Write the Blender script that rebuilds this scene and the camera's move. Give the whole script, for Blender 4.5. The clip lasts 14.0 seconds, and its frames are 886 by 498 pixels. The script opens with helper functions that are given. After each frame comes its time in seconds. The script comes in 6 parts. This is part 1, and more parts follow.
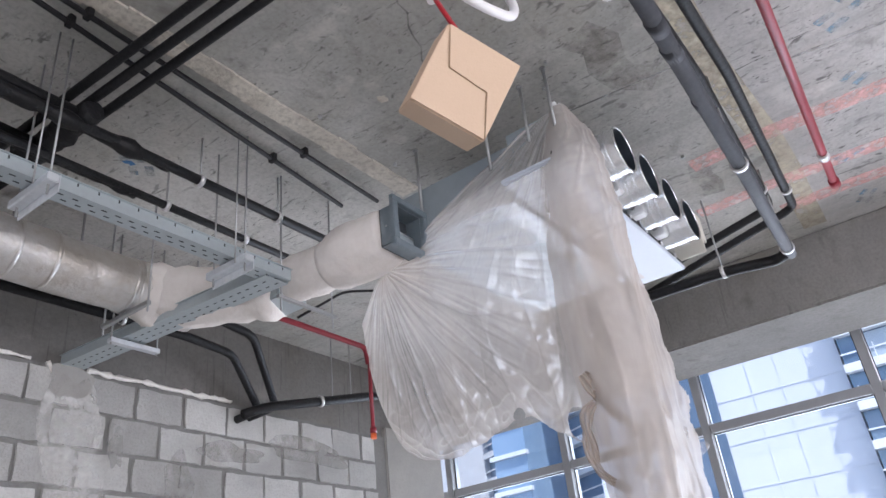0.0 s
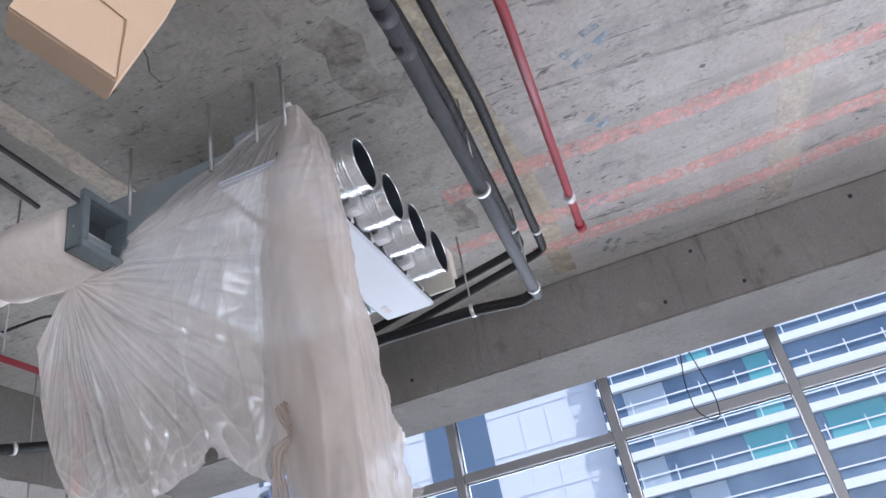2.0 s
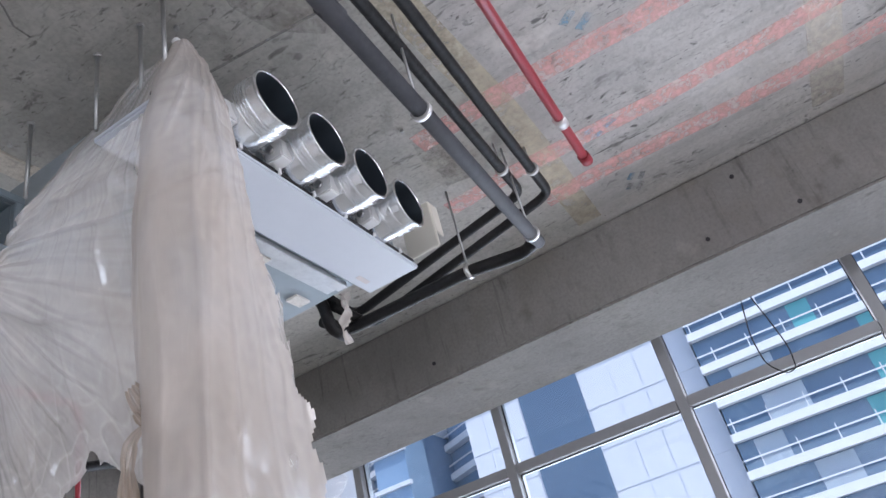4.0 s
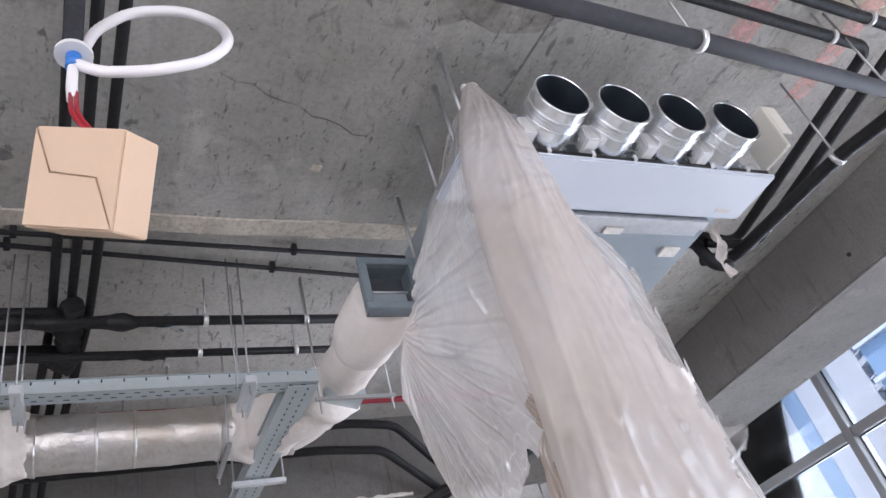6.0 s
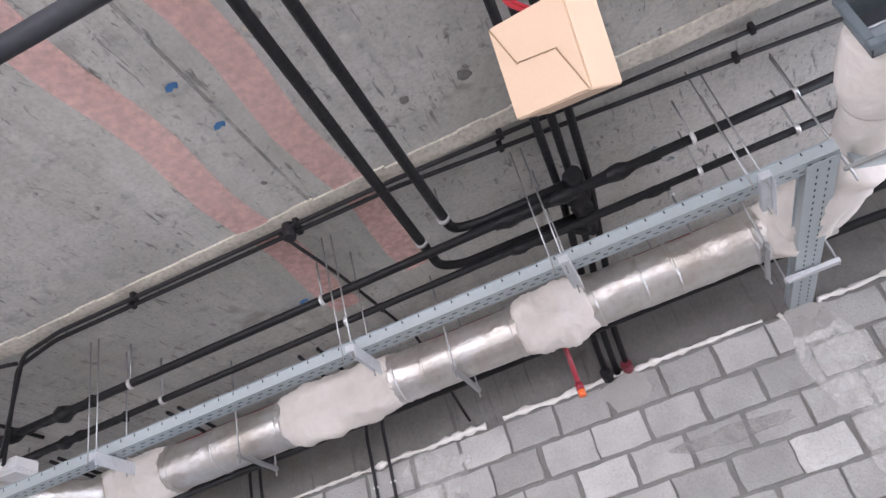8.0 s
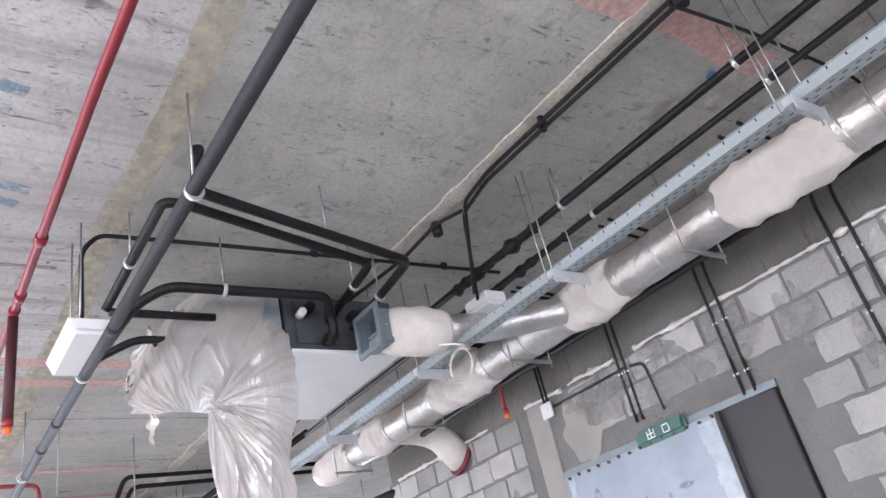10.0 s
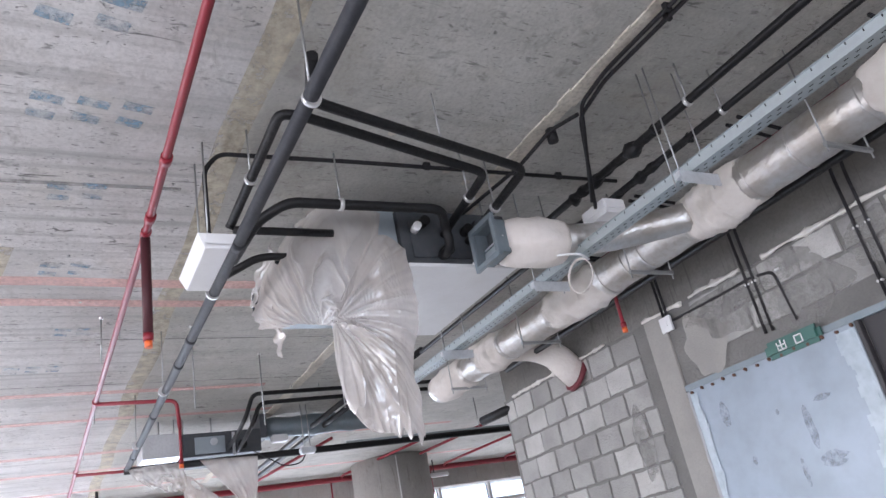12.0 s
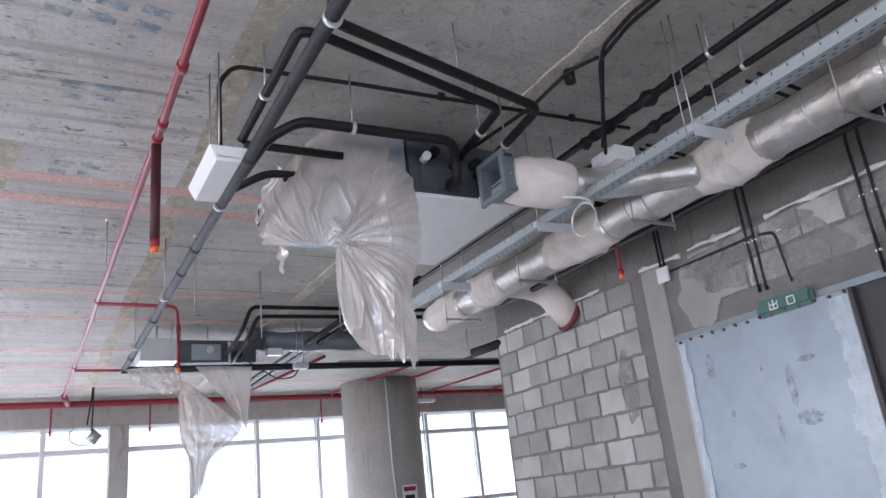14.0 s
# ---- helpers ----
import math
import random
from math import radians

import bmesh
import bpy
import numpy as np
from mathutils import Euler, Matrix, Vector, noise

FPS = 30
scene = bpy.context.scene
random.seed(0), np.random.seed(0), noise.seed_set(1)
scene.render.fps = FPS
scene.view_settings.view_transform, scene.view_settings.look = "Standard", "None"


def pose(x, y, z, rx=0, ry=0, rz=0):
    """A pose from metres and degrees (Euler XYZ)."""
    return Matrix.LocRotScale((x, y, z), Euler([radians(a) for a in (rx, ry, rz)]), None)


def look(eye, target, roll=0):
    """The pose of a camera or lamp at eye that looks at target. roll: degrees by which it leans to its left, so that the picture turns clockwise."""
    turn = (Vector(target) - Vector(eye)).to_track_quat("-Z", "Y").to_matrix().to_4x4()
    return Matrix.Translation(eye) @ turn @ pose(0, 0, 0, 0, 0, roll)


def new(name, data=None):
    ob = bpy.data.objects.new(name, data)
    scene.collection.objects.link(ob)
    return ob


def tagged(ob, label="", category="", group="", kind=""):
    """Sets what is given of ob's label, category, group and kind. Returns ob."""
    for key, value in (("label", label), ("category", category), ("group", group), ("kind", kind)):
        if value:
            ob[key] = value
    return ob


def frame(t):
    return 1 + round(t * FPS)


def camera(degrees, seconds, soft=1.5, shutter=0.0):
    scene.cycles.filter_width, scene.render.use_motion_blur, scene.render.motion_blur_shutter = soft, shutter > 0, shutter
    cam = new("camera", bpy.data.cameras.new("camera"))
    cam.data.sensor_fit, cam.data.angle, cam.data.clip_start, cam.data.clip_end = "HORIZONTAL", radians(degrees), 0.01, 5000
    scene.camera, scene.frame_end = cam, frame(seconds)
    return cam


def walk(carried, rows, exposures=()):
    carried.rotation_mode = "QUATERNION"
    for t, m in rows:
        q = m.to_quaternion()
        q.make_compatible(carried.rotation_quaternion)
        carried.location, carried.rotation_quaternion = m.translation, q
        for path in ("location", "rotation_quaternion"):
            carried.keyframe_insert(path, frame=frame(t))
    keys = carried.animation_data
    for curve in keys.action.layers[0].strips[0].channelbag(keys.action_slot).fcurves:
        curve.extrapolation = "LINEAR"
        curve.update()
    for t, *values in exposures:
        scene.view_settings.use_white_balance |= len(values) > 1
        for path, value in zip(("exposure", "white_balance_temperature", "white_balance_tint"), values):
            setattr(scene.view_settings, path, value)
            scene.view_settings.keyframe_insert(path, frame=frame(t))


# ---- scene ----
cam = camera(61.1, 14.0)
PATH = [
    (0, (-0.181, 0.015, 1.477), (1.285, 0.985, 2.43), -6.9),
    (0.5, (-0.104, -0.075, 1.466), (1.428, 0.799, 2.407), -7.7),
    (1, (-0.02, -0.096, 1.465), (1.589, 0.625, 2.409), -8.8),
    (1.5, (0.139, -0.05, 1.474), (1.805, 0.491, 2.44), -10.1),
    (2, (0.293, -0.047, 1.486), (1.963, 0.414, 2.486), -12.2),
    (2.2, (0.344, -0.108, 1.512), (2.017, 0.368, 2.499), -12.4),
    (4.3, (1.124, -0.293, 1.471), (2.639, 0.451, 2.544), -16.8),
    (4.5, (1.174, -0.334, 1.462), (2.642, 0.478, 2.55), -17.8),
    (5, (1.211, -0.397, 1.455), (2.534, 0.598, 2.576), -19.1),
    (5.5, (1.137, -0.446, 1.459), (2.261, 0.74, 2.612), -19.1),
    (6, (1.058, -0.542, 1.476), (1.892, 0.858, 2.636), -17.3),
    (6.5, (1.054, -0.538, 1.508), (1.616, 0.988, 2.673), -17.0),
    (7, (1.06, -0.528, 1.524), (1.288, 1.08, 2.692), -16.5),
    (7.5, (1.044, -0.524, 1.516), (0.93, 1.108, 2.666), -16.2),
    (8, (0.987, -0.507, 1.508), (0.588, 1.124, 2.594), -16.0),
    (8.5, (0.894, -0.494, 1.485), (0.238, 1.091, 2.514), -16.2),
    (9, (0.738, -0.482, 1.53), (-0.126, 1.028, 2.515), -16.9),
    (9.2, (0.76, -0.474, 1.512), (-0.227, 0.968, 2.486), -16.1),
    (11.3, (0.601, -0.437, 1.505), (-0.931, 0.506, 2.379), -12.9),
    (11.5, (0.588, -0.449, 1.501), (-0.947, 0.498, 2.366), -12.7),
    (12, (0.558, -0.469, 1.486), (-1.006, 0.483, 2.29), -11.7),
    (12.5, (0.548, -0.473, 1.478), (-1.085, 0.447, 2.176), -10.6),
    (13, (0.546, -0.476, 1.465), (-1.16, 0.365, 2.083), -9.6),
    (13.5, (0.567, -0.486, 1.462), (-1.143, 0.358, 2.063), -8.2),
    (14, (0.589, -0.499, 1.471), (-1.049, 0.456, 2.109), -6.3),
]
walk(cam, [(t, look(eye, target, roll)) for t, eye, target, roll in PATH],
     [(0, 1.27, 6560, 22), (1, 1.14, 6540, 22), (2, 1.07, 6520, 22), (5, 1.02, 6460, 21), (6, 1.27, 6550, 23), (7, 1.48, 6610, 25), (9.2, 1.74, 6560, 24), (11.3, 1.33, 6460, 22), (12.5, 1.26, 6410, 22), (14, 0.99, 6360, 22)])

# ---- world, sun and exposure ----
world = bpy.data.worlds.new("sky")
scene.world = world
world.use_nodes = True
wn = world.node_tree.nodes
sky = wn.new("ShaderNodeTexSky")
sky.sky_type, sky.sun_disc = "NISHITA", False
sky.sun_elevation, sky.sun_rotation = radians(55), radians(215)
sky.air_density, sky.dust_density = 1.0, 1.2
wn["Background"].inputs["Strength"].default_value = 0.15
world.node_tree.links.new(sky.outputs[0], wn["Background"].inputs["Color"])

sun = new("sun", bpy.data.lights.new("sun", "SUN"))
sun.data.energy, sun.data.angle, sun.data.color = 3.0, radians(0.6), (1.0, 0.95, 0.88)
sun.matrix_world = look((-20, -28, 50), (0, 0, 0))


def window_light(name, place, target, wide, high, watts):
    lamp = new(name, bpy.data.lights.new(name, "AREA"))
    lamp.data.shape, lamp.data.size, lamp.data.size_y = "RECTANGLE", wide, high
    lamp.data.energy, lamp.data.color = watts, (0.93, 0.97, 1.0)
    lamp.matrix_world = look(place, target)


window_light("skylight_east", (6.35, -1.0, 1.7), (0, -1.0, 1.7), 13.0, 3.0, 300)
window_light("skylight_south", (-3.5, -8.7, 1.7), (-3.5, 0, 1.7), 17.0, 3.0, 345)
window_light("skylight_west", (-13.6, 0.5, 1.6), (0, 0.5, 1.6), 17.0, 2.8, 420)

# ---- materials ----


def mat(name, colour, rough=0.6, metal=0.0, grain=0.0, grain_scale=60.0, stain=0.0, stain_scale=2.5, bump=0.0, bump_scale=80.0, per_object=0.0, dark=(0.0, 0.0, 0.0), spec=0.5):
    m = bpy.data.materials.new(name)
    m.use_nodes = True
    nt = m.node_tree
    b = nt.nodes["Principled BSDF"]
    b.inputs["Roughness"].default_value, b.inputs["Metallic"].default_value = rough, metal
    b.inputs["Specular IOR Level"].default_value = spec
    tc = nt.nodes.new("ShaderNodeTexCoord")
    geo = nt.nodes.new("ShaderNodeNewGeometry")
    pos = geo.outputs["Position"]
    rgb = nt.nodes.new("ShaderNodeRGB")
    rgb.outputs[0].default_value = (*colour, 1)
    out = rgb.outputs[0]

    def mixed(fac, col_a, col_b, blend="MIX"):
        mx = nt.nodes.new("ShaderNodeMix")
        mx.data_type, mx.blend_type = "RGBA", blend
        for socket, value in ((mx.inputs[0], fac), (mx.inputs[6], col_a), (mx.inputs[7], col_b)):
            if isinstance(value, (tuple, float, int)):
                socket.default_value = value
            else:
                nt.links.new(value, socket)
        return mx.outputs[2]

    def noisy(scale, detail, lo, hi, a, z):
        n = nt.nodes.new("ShaderNodeTexNoise")
        n.inputs["Scale"].default_value, n.inputs["Detail"].default_value = scale, detail
        nt.links.new(pos, n.inputs["Vector"])
        r = nt.nodes.new("ShaderNodeMapRange")
        for k, v in zip((1, 2, 3, 4), (lo, hi, a, z)):
            r.inputs[k].default_value = v
        nt.links.new(n.outputs[0], r.inputs[0])
        return r.outputs[0]

    if stain:
        out = mixed(noisy(stain_scale, 6, 0.4, 0.7, 0.0, stain), out, (*dark, 1))
    if grain:
        out = mixed(noisy(grain_scale, 3, 0.45, 0.75, 0.0, grain), out, (*dark, 1))
    if per_object:
        info = nt.nodes.new("ShaderNodeObjectInfo")
        r = nt.nodes.new("ShaderNodeMapRange")
        r.inputs[3].default_value, r.inputs[4].default_value = 1 - per_object, 1 + per_object
        nt.links.new(info.outputs["Random"], r.inputs[0])
        out = mixed(1.0, out, r.outputs[0], "MULTIPLY")
    nt.links.new(out, b.inputs["Base Color"])
    if bump:
        n = nt.nodes.new("ShaderNodeTexNoise")
        n.inputs["Scale"].default_value, n.inputs["Detail"].default_value = bump_scale, 5
        nt.links.new(pos, n.inputs["Vector"])
        bp = nt.nodes.new("ShaderNodeBump")
        bp.inputs["Strength"].default_value, bp.inputs["Distance"].default_value = bump, 0.01
        nt.links.new(n.outputs[0], bp.inputs["Height"])
        nt.links.new(bp.outputs[0], b.inputs["Normal"])
    return m


def concrete(name, base, light, scuffs=1.0, stretch=(1.0, 1.0, 1.0), board=0.0):
    """Cast concrete: cloudy tone, dark scuffs and pits, board lines."""
    m = mat(name, base, rough=0.85, bump=0.25, bump_scale=25)
    nt = m.node_tree
    b = nt.nodes["Principled BSDF"]
    geo = nt.nodes.new("ShaderNodeNewGeometry")
    pos = geo.outputs["Position"]

    def node(kind, **inputs):
        n = nt.nodes.new(kind)
        for k, v in inputs.items():
            n.inputs[k.replace("_", " ")].default_value = v
        return n

    def scaled(scale, turn=0.0):
        mp = nt.nodes.new("ShaderNodeMapping")
        mp.inputs["Scale"].default_value = scale
        mp.inputs["Rotation"].default_value = (0, 0, turn)
        nt.links.new(pos, mp.inputs["Vector"])
        return mp.outputs[0]

    def ramp(value, lo, hi, a=0.0, z=1.0):
        r = nt.nodes.new("ShaderNodeMapRange")
        for k, v in zip((1, 2, 3, 4), (lo, hi, a, z)):
            r.inputs[k].default_value = v
        nt.links.new(value, r.inputs[0])
        return r.outputs[0]

    def mixed(fac, a, z):
        mx = nt.nodes.new("ShaderNodeMix")
        mx.data_type = "RGBA"
        nt.links.new(fac, mx.inputs[0])
        for socket, v in ((mx.inputs[6], a), (mx.inputs[7], z)):
            if isinstance(v, tuple):
                socket.default_value = (*v, 1)
            else:
                nt.links.new(v, socket)
        return mx.outputs[2]

    def tex(scale, detail, vec):
        n = node("ShaderNodeTexNoise", Scale=scale, Detail=detail, Roughness=0.65)
        nt.links.new(vec, n.inputs["Vector"])
        return n.outputs[0]

    cloud = ramp(tex(0.9, 8, scaled(stretch)), 0.35, 0.68)
    col = mixed(cloud, base, light)
    warm = ramp(tex(1.7, 5, scaled((1, 1, 1), 0.5)), 0.52, 0.7, 0, 0.45)
    col = mixed(warm, col, (base[0] * 1.0, base[1] * 0.93, base[2] * 0.82))
    fine = ramp(tex(55, 4, scaled((1, 1, 1))), 0.42, 0.66, 0, 0.3)
    col = mixed(fine, col, (base[0] * 0.55, base[1] * 0.55, base[2] * 0.55))
    dark = (base[0] * 0.22, base[1] * 0.22, base[2] * 0.22)
    where = ramp(tex(2.3, 4, scaled((1, 1, 1), 0.3)), 0.36, 0.56)
    for turn, s, lo in ((0.6, (30, 5, 1), 0.63), (2.2, (21, 8, 1), 0.645), (1.4, (9, 6, 1), 0.65), (1.1, (17, 12, 1), 0.645), (0.2, (26, 17, 1), 0.655), (0.1, (70, 16, 1), 0.64), (2.8, (48, 20, 1), 0.65)):
        stroke = node("ShaderNodeTexNoise", Scale=1.0, Detail=3.5, Roughness=0.6, Distortion=0.5)
        nt.links.new(scaled(s, turn), stroke.inputs["Vector"])
        line_mask = nt.nodes.new("ShaderNodeMath")
        line_mask.operation = "MULTIPLY"
        nt.links.new(ramp(stroke.outputs[0], lo, lo + 0.07, 0, 0.72 * scuffs), line_mask.inputs[0])
        nt.links.new(where, line_mask.inputs[1])
        col = mixed(line_mask.outputs[0], col, dark)
    cracks = node("ShaderNodeTexNoise", Scale=0.7, Detail=5.0, Distortion=0.3)
    nt.links.new(scaled((1, 1, 1), 0.9), cracks.inputs["Vector"])
    ridge = nt.nodes.new("ShaderNodeMath")
    ridge.operation, ridge.inputs[1].default_value = "PINGPONG", 0.09
    nt.links.new(cracks.outputs[0], ridge.inputs[0])
    col = mixed(ramp(ridge.outputs[0], 0.0, 0.0012, 0.14 * scuffs, 0.0), col, dark)
    pits = node("ShaderNodeTexVoronoi", Scale=9.0)
    nt.links.new(scaled((1, 1, 1)), pits.inputs["Vector"])
    col = mixed(ramp(pits.outputs["Distance"], 0.03, 0.06, 0.6 * scuffs, 0.0), col, dark)
    blot = ramp(tex(2.6, 3, scaled((1, 1, 1), 1.0)), 0.66, 0.74, 0, 0.55)
    col = mixed(blot, col, (base[0] * 0.5, base[1] * 0.47, base[2] * 0.43))
    soot = ramp(tex(7.0, 6, scaled((1, 1.6, 1), 0.4)), 0.56, 0.72, 0, 0.5 * min(1.0, scuffs))
    col = mixed(soot, col, (base[0] * 0.48, base[1] * 0.46, base[2] * 0.44))
    chalk = ramp(tex(4.5, 7, scaled((1, 1, 1), 1.9)), 0.6, 0.72, 0, 0.45)
    col = mixed(chalk, col, (min(0.75, light[0] * 1.15), min(0.75, light[1] * 1.14), min(0.75, light[2] * 1.1)))
    if board:
        wave = node("ShaderNodeTexNoise", Scale=1.0, Detail=3.0)
        nt.links.new(scaled((14, 0.5, 1)), wave.inputs["Vector"])
        col = mixed(ramp(wave.outputs[0], 0.5, 0.75, 0, board), col, (base[0] * 0.6, base[1] * 0.6, base[2] * 0.6))
    nt.links.new(col, b.inputs["Base Color"])
    return m


def worn_paint(name, colour, cover=0.55, scale=14.0, spread=0.33):
    """Faded paint with the concrete showing through."""
    m = mat(name, colour, rough=0.8)
    nt = m.node_tree
    b, out = nt.nodes["Principled BSDF"], nt.nodes["Material Output"]
    geo = nt.nodes.new("ShaderNodeNewGeometry")
    n = nt.nodes.new("ShaderNodeTexNoise")
    n.inputs["Scale"].default_value, n.inputs["Detail"].default_value, n.inputs["Roughness"].default_value = scale, 8, 0.7
    nt.links.new(geo.outputs["Position"], n.inputs["Vector"])
    r = nt.nodes.new("ShaderNodeMapRange")
    for k, v in zip((1, 2, 3, 4), (0.35, 0.62, min(1.0, cover + spread), max(0.0, cover - spread))):
        r.inputs[k].default_value = v
    nt.links.new(n.outputs[0], r.inputs[0])
    tr, mx = nt.nodes.new("ShaderNodeBsdfTransparent"), nt.nodes.new("ShaderNodeMixShader")
    nt.links.new(r.outputs[0], mx.inputs[0])
    nt.links.new(tr.outputs[0], mx.inputs[1])
    nt.links.new(b.outputs[0], mx.inputs[2])
    nt.links.new(mx.outputs[0], out.inputs["Surface"])
    return m


def film_material(name, tint, clear, gloss_rough, gloss=0.1, wrinkle=0.35):
    """Thin cloudy polythene: lets some light through, scatters the rest, shines along the creases, which opacity also
    brightens.
    """
    m = bpy.data.materials.new(name)
    m.use_nodes = True
    nt = m.node_tree
    nt.nodes.remove(nt.nodes["Principled BSDF"])
    out = nt.nodes["Material Output"]
    geo = nt.nodes.new("ShaderNodeNewGeometry")

    def noisy(scale, stretch, detail, distortion=0.0):
        mp = nt.nodes.new("ShaderNodeMapping")
        mp.inputs["Scale"].default_value = stretch
        nt.links.new(geo.outputs["Position"], mp.inputs["Vector"])
        n = nt.nodes.new("ShaderNodeTexNoise")
        n.inputs["Scale"].default_value, n.inputs["Detail"].default_value, n.inputs["Distortion"].default_value = scale, detail, distortion
        nt.links.new(mp.outputs[0], n.inputs["Vector"])
        return n.outputs[0]

    def ramp(value, lo, hi, a, z):
        r = nt.nodes.new("ShaderNodeMapRange")
        for k, v in zip((1, 2, 3, 4), (lo, hi, a, z)):
            r.inputs[k].default_value = v
        nt.links.new(value, r.inputs[0])
        return r.outputs[0]

    def mix(f, a, z):
        x = nt.nodes.new("ShaderNodeMixShader")
        if isinstance(f, float):
            x.inputs[0].default_value = f
        else:
            nt.links.new(f, x.inputs[0])
        nt.links.new(a, x.inputs[1])
        nt.links.new(z, x.inputs[2])
        return x.outputs[0]

    streaks = noisy(9, (1.2, 1.2, 0.35), 2, 0.6)
    cloud = noisy(3.2, (1, 1, 0.6), 4, 0.4)
    bump = nt.nodes.new("ShaderNodeBump")
    bump.inputs["Strength"].default_value, bump.inputs["Distance"].default_value = wrinkle, 0.008
    fine = noisy(26, (1.3, 1.3, 0.22), 3, 1.2)
    both = nt.nodes.new("ShaderNodeMath")
    both.operation, both.inputs[1].default_value = "MULTIPLY_ADD", 0.8
    nt.links.new(fine, both.inputs[0])
    nt.links.new(streaks, both.inputs[2])
    nt.links.new(both.outputs[0], bump.inputs["Height"])
    d, t, g, c = (nt.nodes.new("ShaderNodeBsdf" + k) for k in ("Diffuse", "Translucent", "Glossy", "Transparent"))
    tone = nt.nodes.new("ShaderNodeMix")
    tone.data_type = "RGBA"
    tone.inputs[6].default_value = (*tint, 1)
    tone.inputs[7].default_value = (tint[0] * 0.94, tint[1] * 0.89, tint[2] * 0.84, 1)
    nt.links.new(ramp(noisy(2.6, (1, 1, 0.6), 6), 0.4, 0.68, 0.0, 1.0), tone.inputs[0])
    for s in (d, t):
        nt.links.new(tone.outputs[2], s.inputs["Color"])
    for s in (d, t, g):
        nt.links.new(bump.outputs[0], s.inputs["Normal"])
    g.inputs["Roughness"].default_value = gloss_rough
    body = mix(0.28, d.outputs[0], t.outputs[0])
    body = mix(gloss, body, g.outputs[0])
    # Convex ridges are made more opaque, which paints the creases brighter.
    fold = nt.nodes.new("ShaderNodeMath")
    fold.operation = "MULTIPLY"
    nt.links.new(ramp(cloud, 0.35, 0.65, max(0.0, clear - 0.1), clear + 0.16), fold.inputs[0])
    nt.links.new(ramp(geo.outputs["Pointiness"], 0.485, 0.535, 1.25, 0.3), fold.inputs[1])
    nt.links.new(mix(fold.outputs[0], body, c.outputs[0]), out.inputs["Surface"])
    return m


CEIL = concrete("cast_concrete_ceiling", (0.372, 0.371, 0.345), (0.585, 0.58, 0.55), scuffs=0.95, board=0.3)
# Paler concrete; its tone also carries part of the window light.
CEIL_PALE = concrete("board_marked_concrete", (0.48, 0.475, 0.465), (0.74, 0.73, 0.72), scuffs=1.35, board=0.75)
# One concrete in two tones: BEAM for shaded parts, COLUMN paler with window haze.
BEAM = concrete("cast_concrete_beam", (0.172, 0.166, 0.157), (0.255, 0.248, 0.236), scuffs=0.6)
COLUMN = concrete("hazed_column_concrete", (0.38, 0.37, 0.35), (0.52, 0.51, 0.49), scuffs=0.5)
CEIL_EAST = concrete("pale_scuffed_concrete", (0.4, 0.395, 0.385), (0.63, 0.62, 0.605), scuffs=1.3, board=0.5)
FLOOR = concrete("concrete_floor", (0.4, 0.39, 0.37), (0.5, 0.49, 0.46), scuffs=0.3)
STRIP = mat("joint_plaster", (0.66, 0.62, 0.54), 0.9, grain=0.5, grain_scale=45, stain=0.4, stain_scale=7, bump=0.5, dark=(0.2, 0.18, 0.15))
BLOCK = mat("concrete_block", (0.41, 0.408, 0.395), 0.92, grain=0.4, grain_scale=90, stain=0.5, stain_scale=4.5, bump=0.8, bump_scale=70, per_object=0.27, dark=(0.25, 0.247, 0.235))
MORTAR = mat("grey_mortar", (0.2, 0.198, 0.19), 0.95, grain=0.4, grain_scale=70, stain=0.5, stain_scale=5, bump=0.7, bump_scale=60, dark=(0.13, 0.128, 0.122))
PLASTER = mat("cement_render", (0.34, 0.33, 0.31), 0.9, grain=0.3, grain_scale=60, stain=0.5, stain_scale=4, bump=0.4, dark=(0.25, 0.245, 0.235))
FOAM = mat("white_gap_filler", (0.78, 0.76, 0.72), 0.8, grain=0.3, grain_scale=50, bump=0.8, bump_scale=50, dark=(0.5, 0.47, 0.42))
GALV = mat("galvanised_steel", (0.7, 0.73, 0.76), 0.3, 0.5, grain=0.3, grain_scale=40, stain=0.25, stain_scale=6, dark=(0.4, 0.43, 0.46))
TRAY = mat("galvanised_tray", (0.46, 0.52, 0.54), 0.45, 0.55, grain=0.2, grain_scale=45, dark=(0.35, 0.38, 0.41))
HOLE = mat("slot_shadow", (0.03, 0.03, 0.035), 0.9)
FOIL = mat("aluminium_foil", (0.74, 0.73, 0.72), 0.36, 0.85, grain=0.4, grain_scale=25, stain=0.65, stain_scale=3.0, bump=0.6, bump_scale=30, dark=(0.46, 0.4, 0.33))
WRAP = mat("white_insulation_wrap", (0.74, 0.7, 0.66), 0.85, grain=0.2, grain_scale=30, stain=0.3, stain_scale=6, bump=0.5, bump_scale=28, dark=(0.55, 0.49, 0.43))
RUBBER = mat("black_rubber_insulation", (0.009, 0.0095, 0.011), 0.5, spec=0.3, grain=0.4, grain_scale=50, bump=0.5, bump_scale=40, dark=(0.022, 0.021, 0.021))
CABLE = mat("black_conduit", (0.014, 0.014, 0.016), 0.6, spec=0.3, grain=0.4, grain_scale=60, dark=(0.04, 0.04, 0.045))
PVC = mat("dark_grey_pipe_lagging", (0.03, 0.033, 0.04), 0.62, spec=0.3, grain=0.4, grain_scale=40, stain=0.4, stain_scale=4, bump=0.2, bump_scale=40, dark=(0.06, 0.062, 0.07))
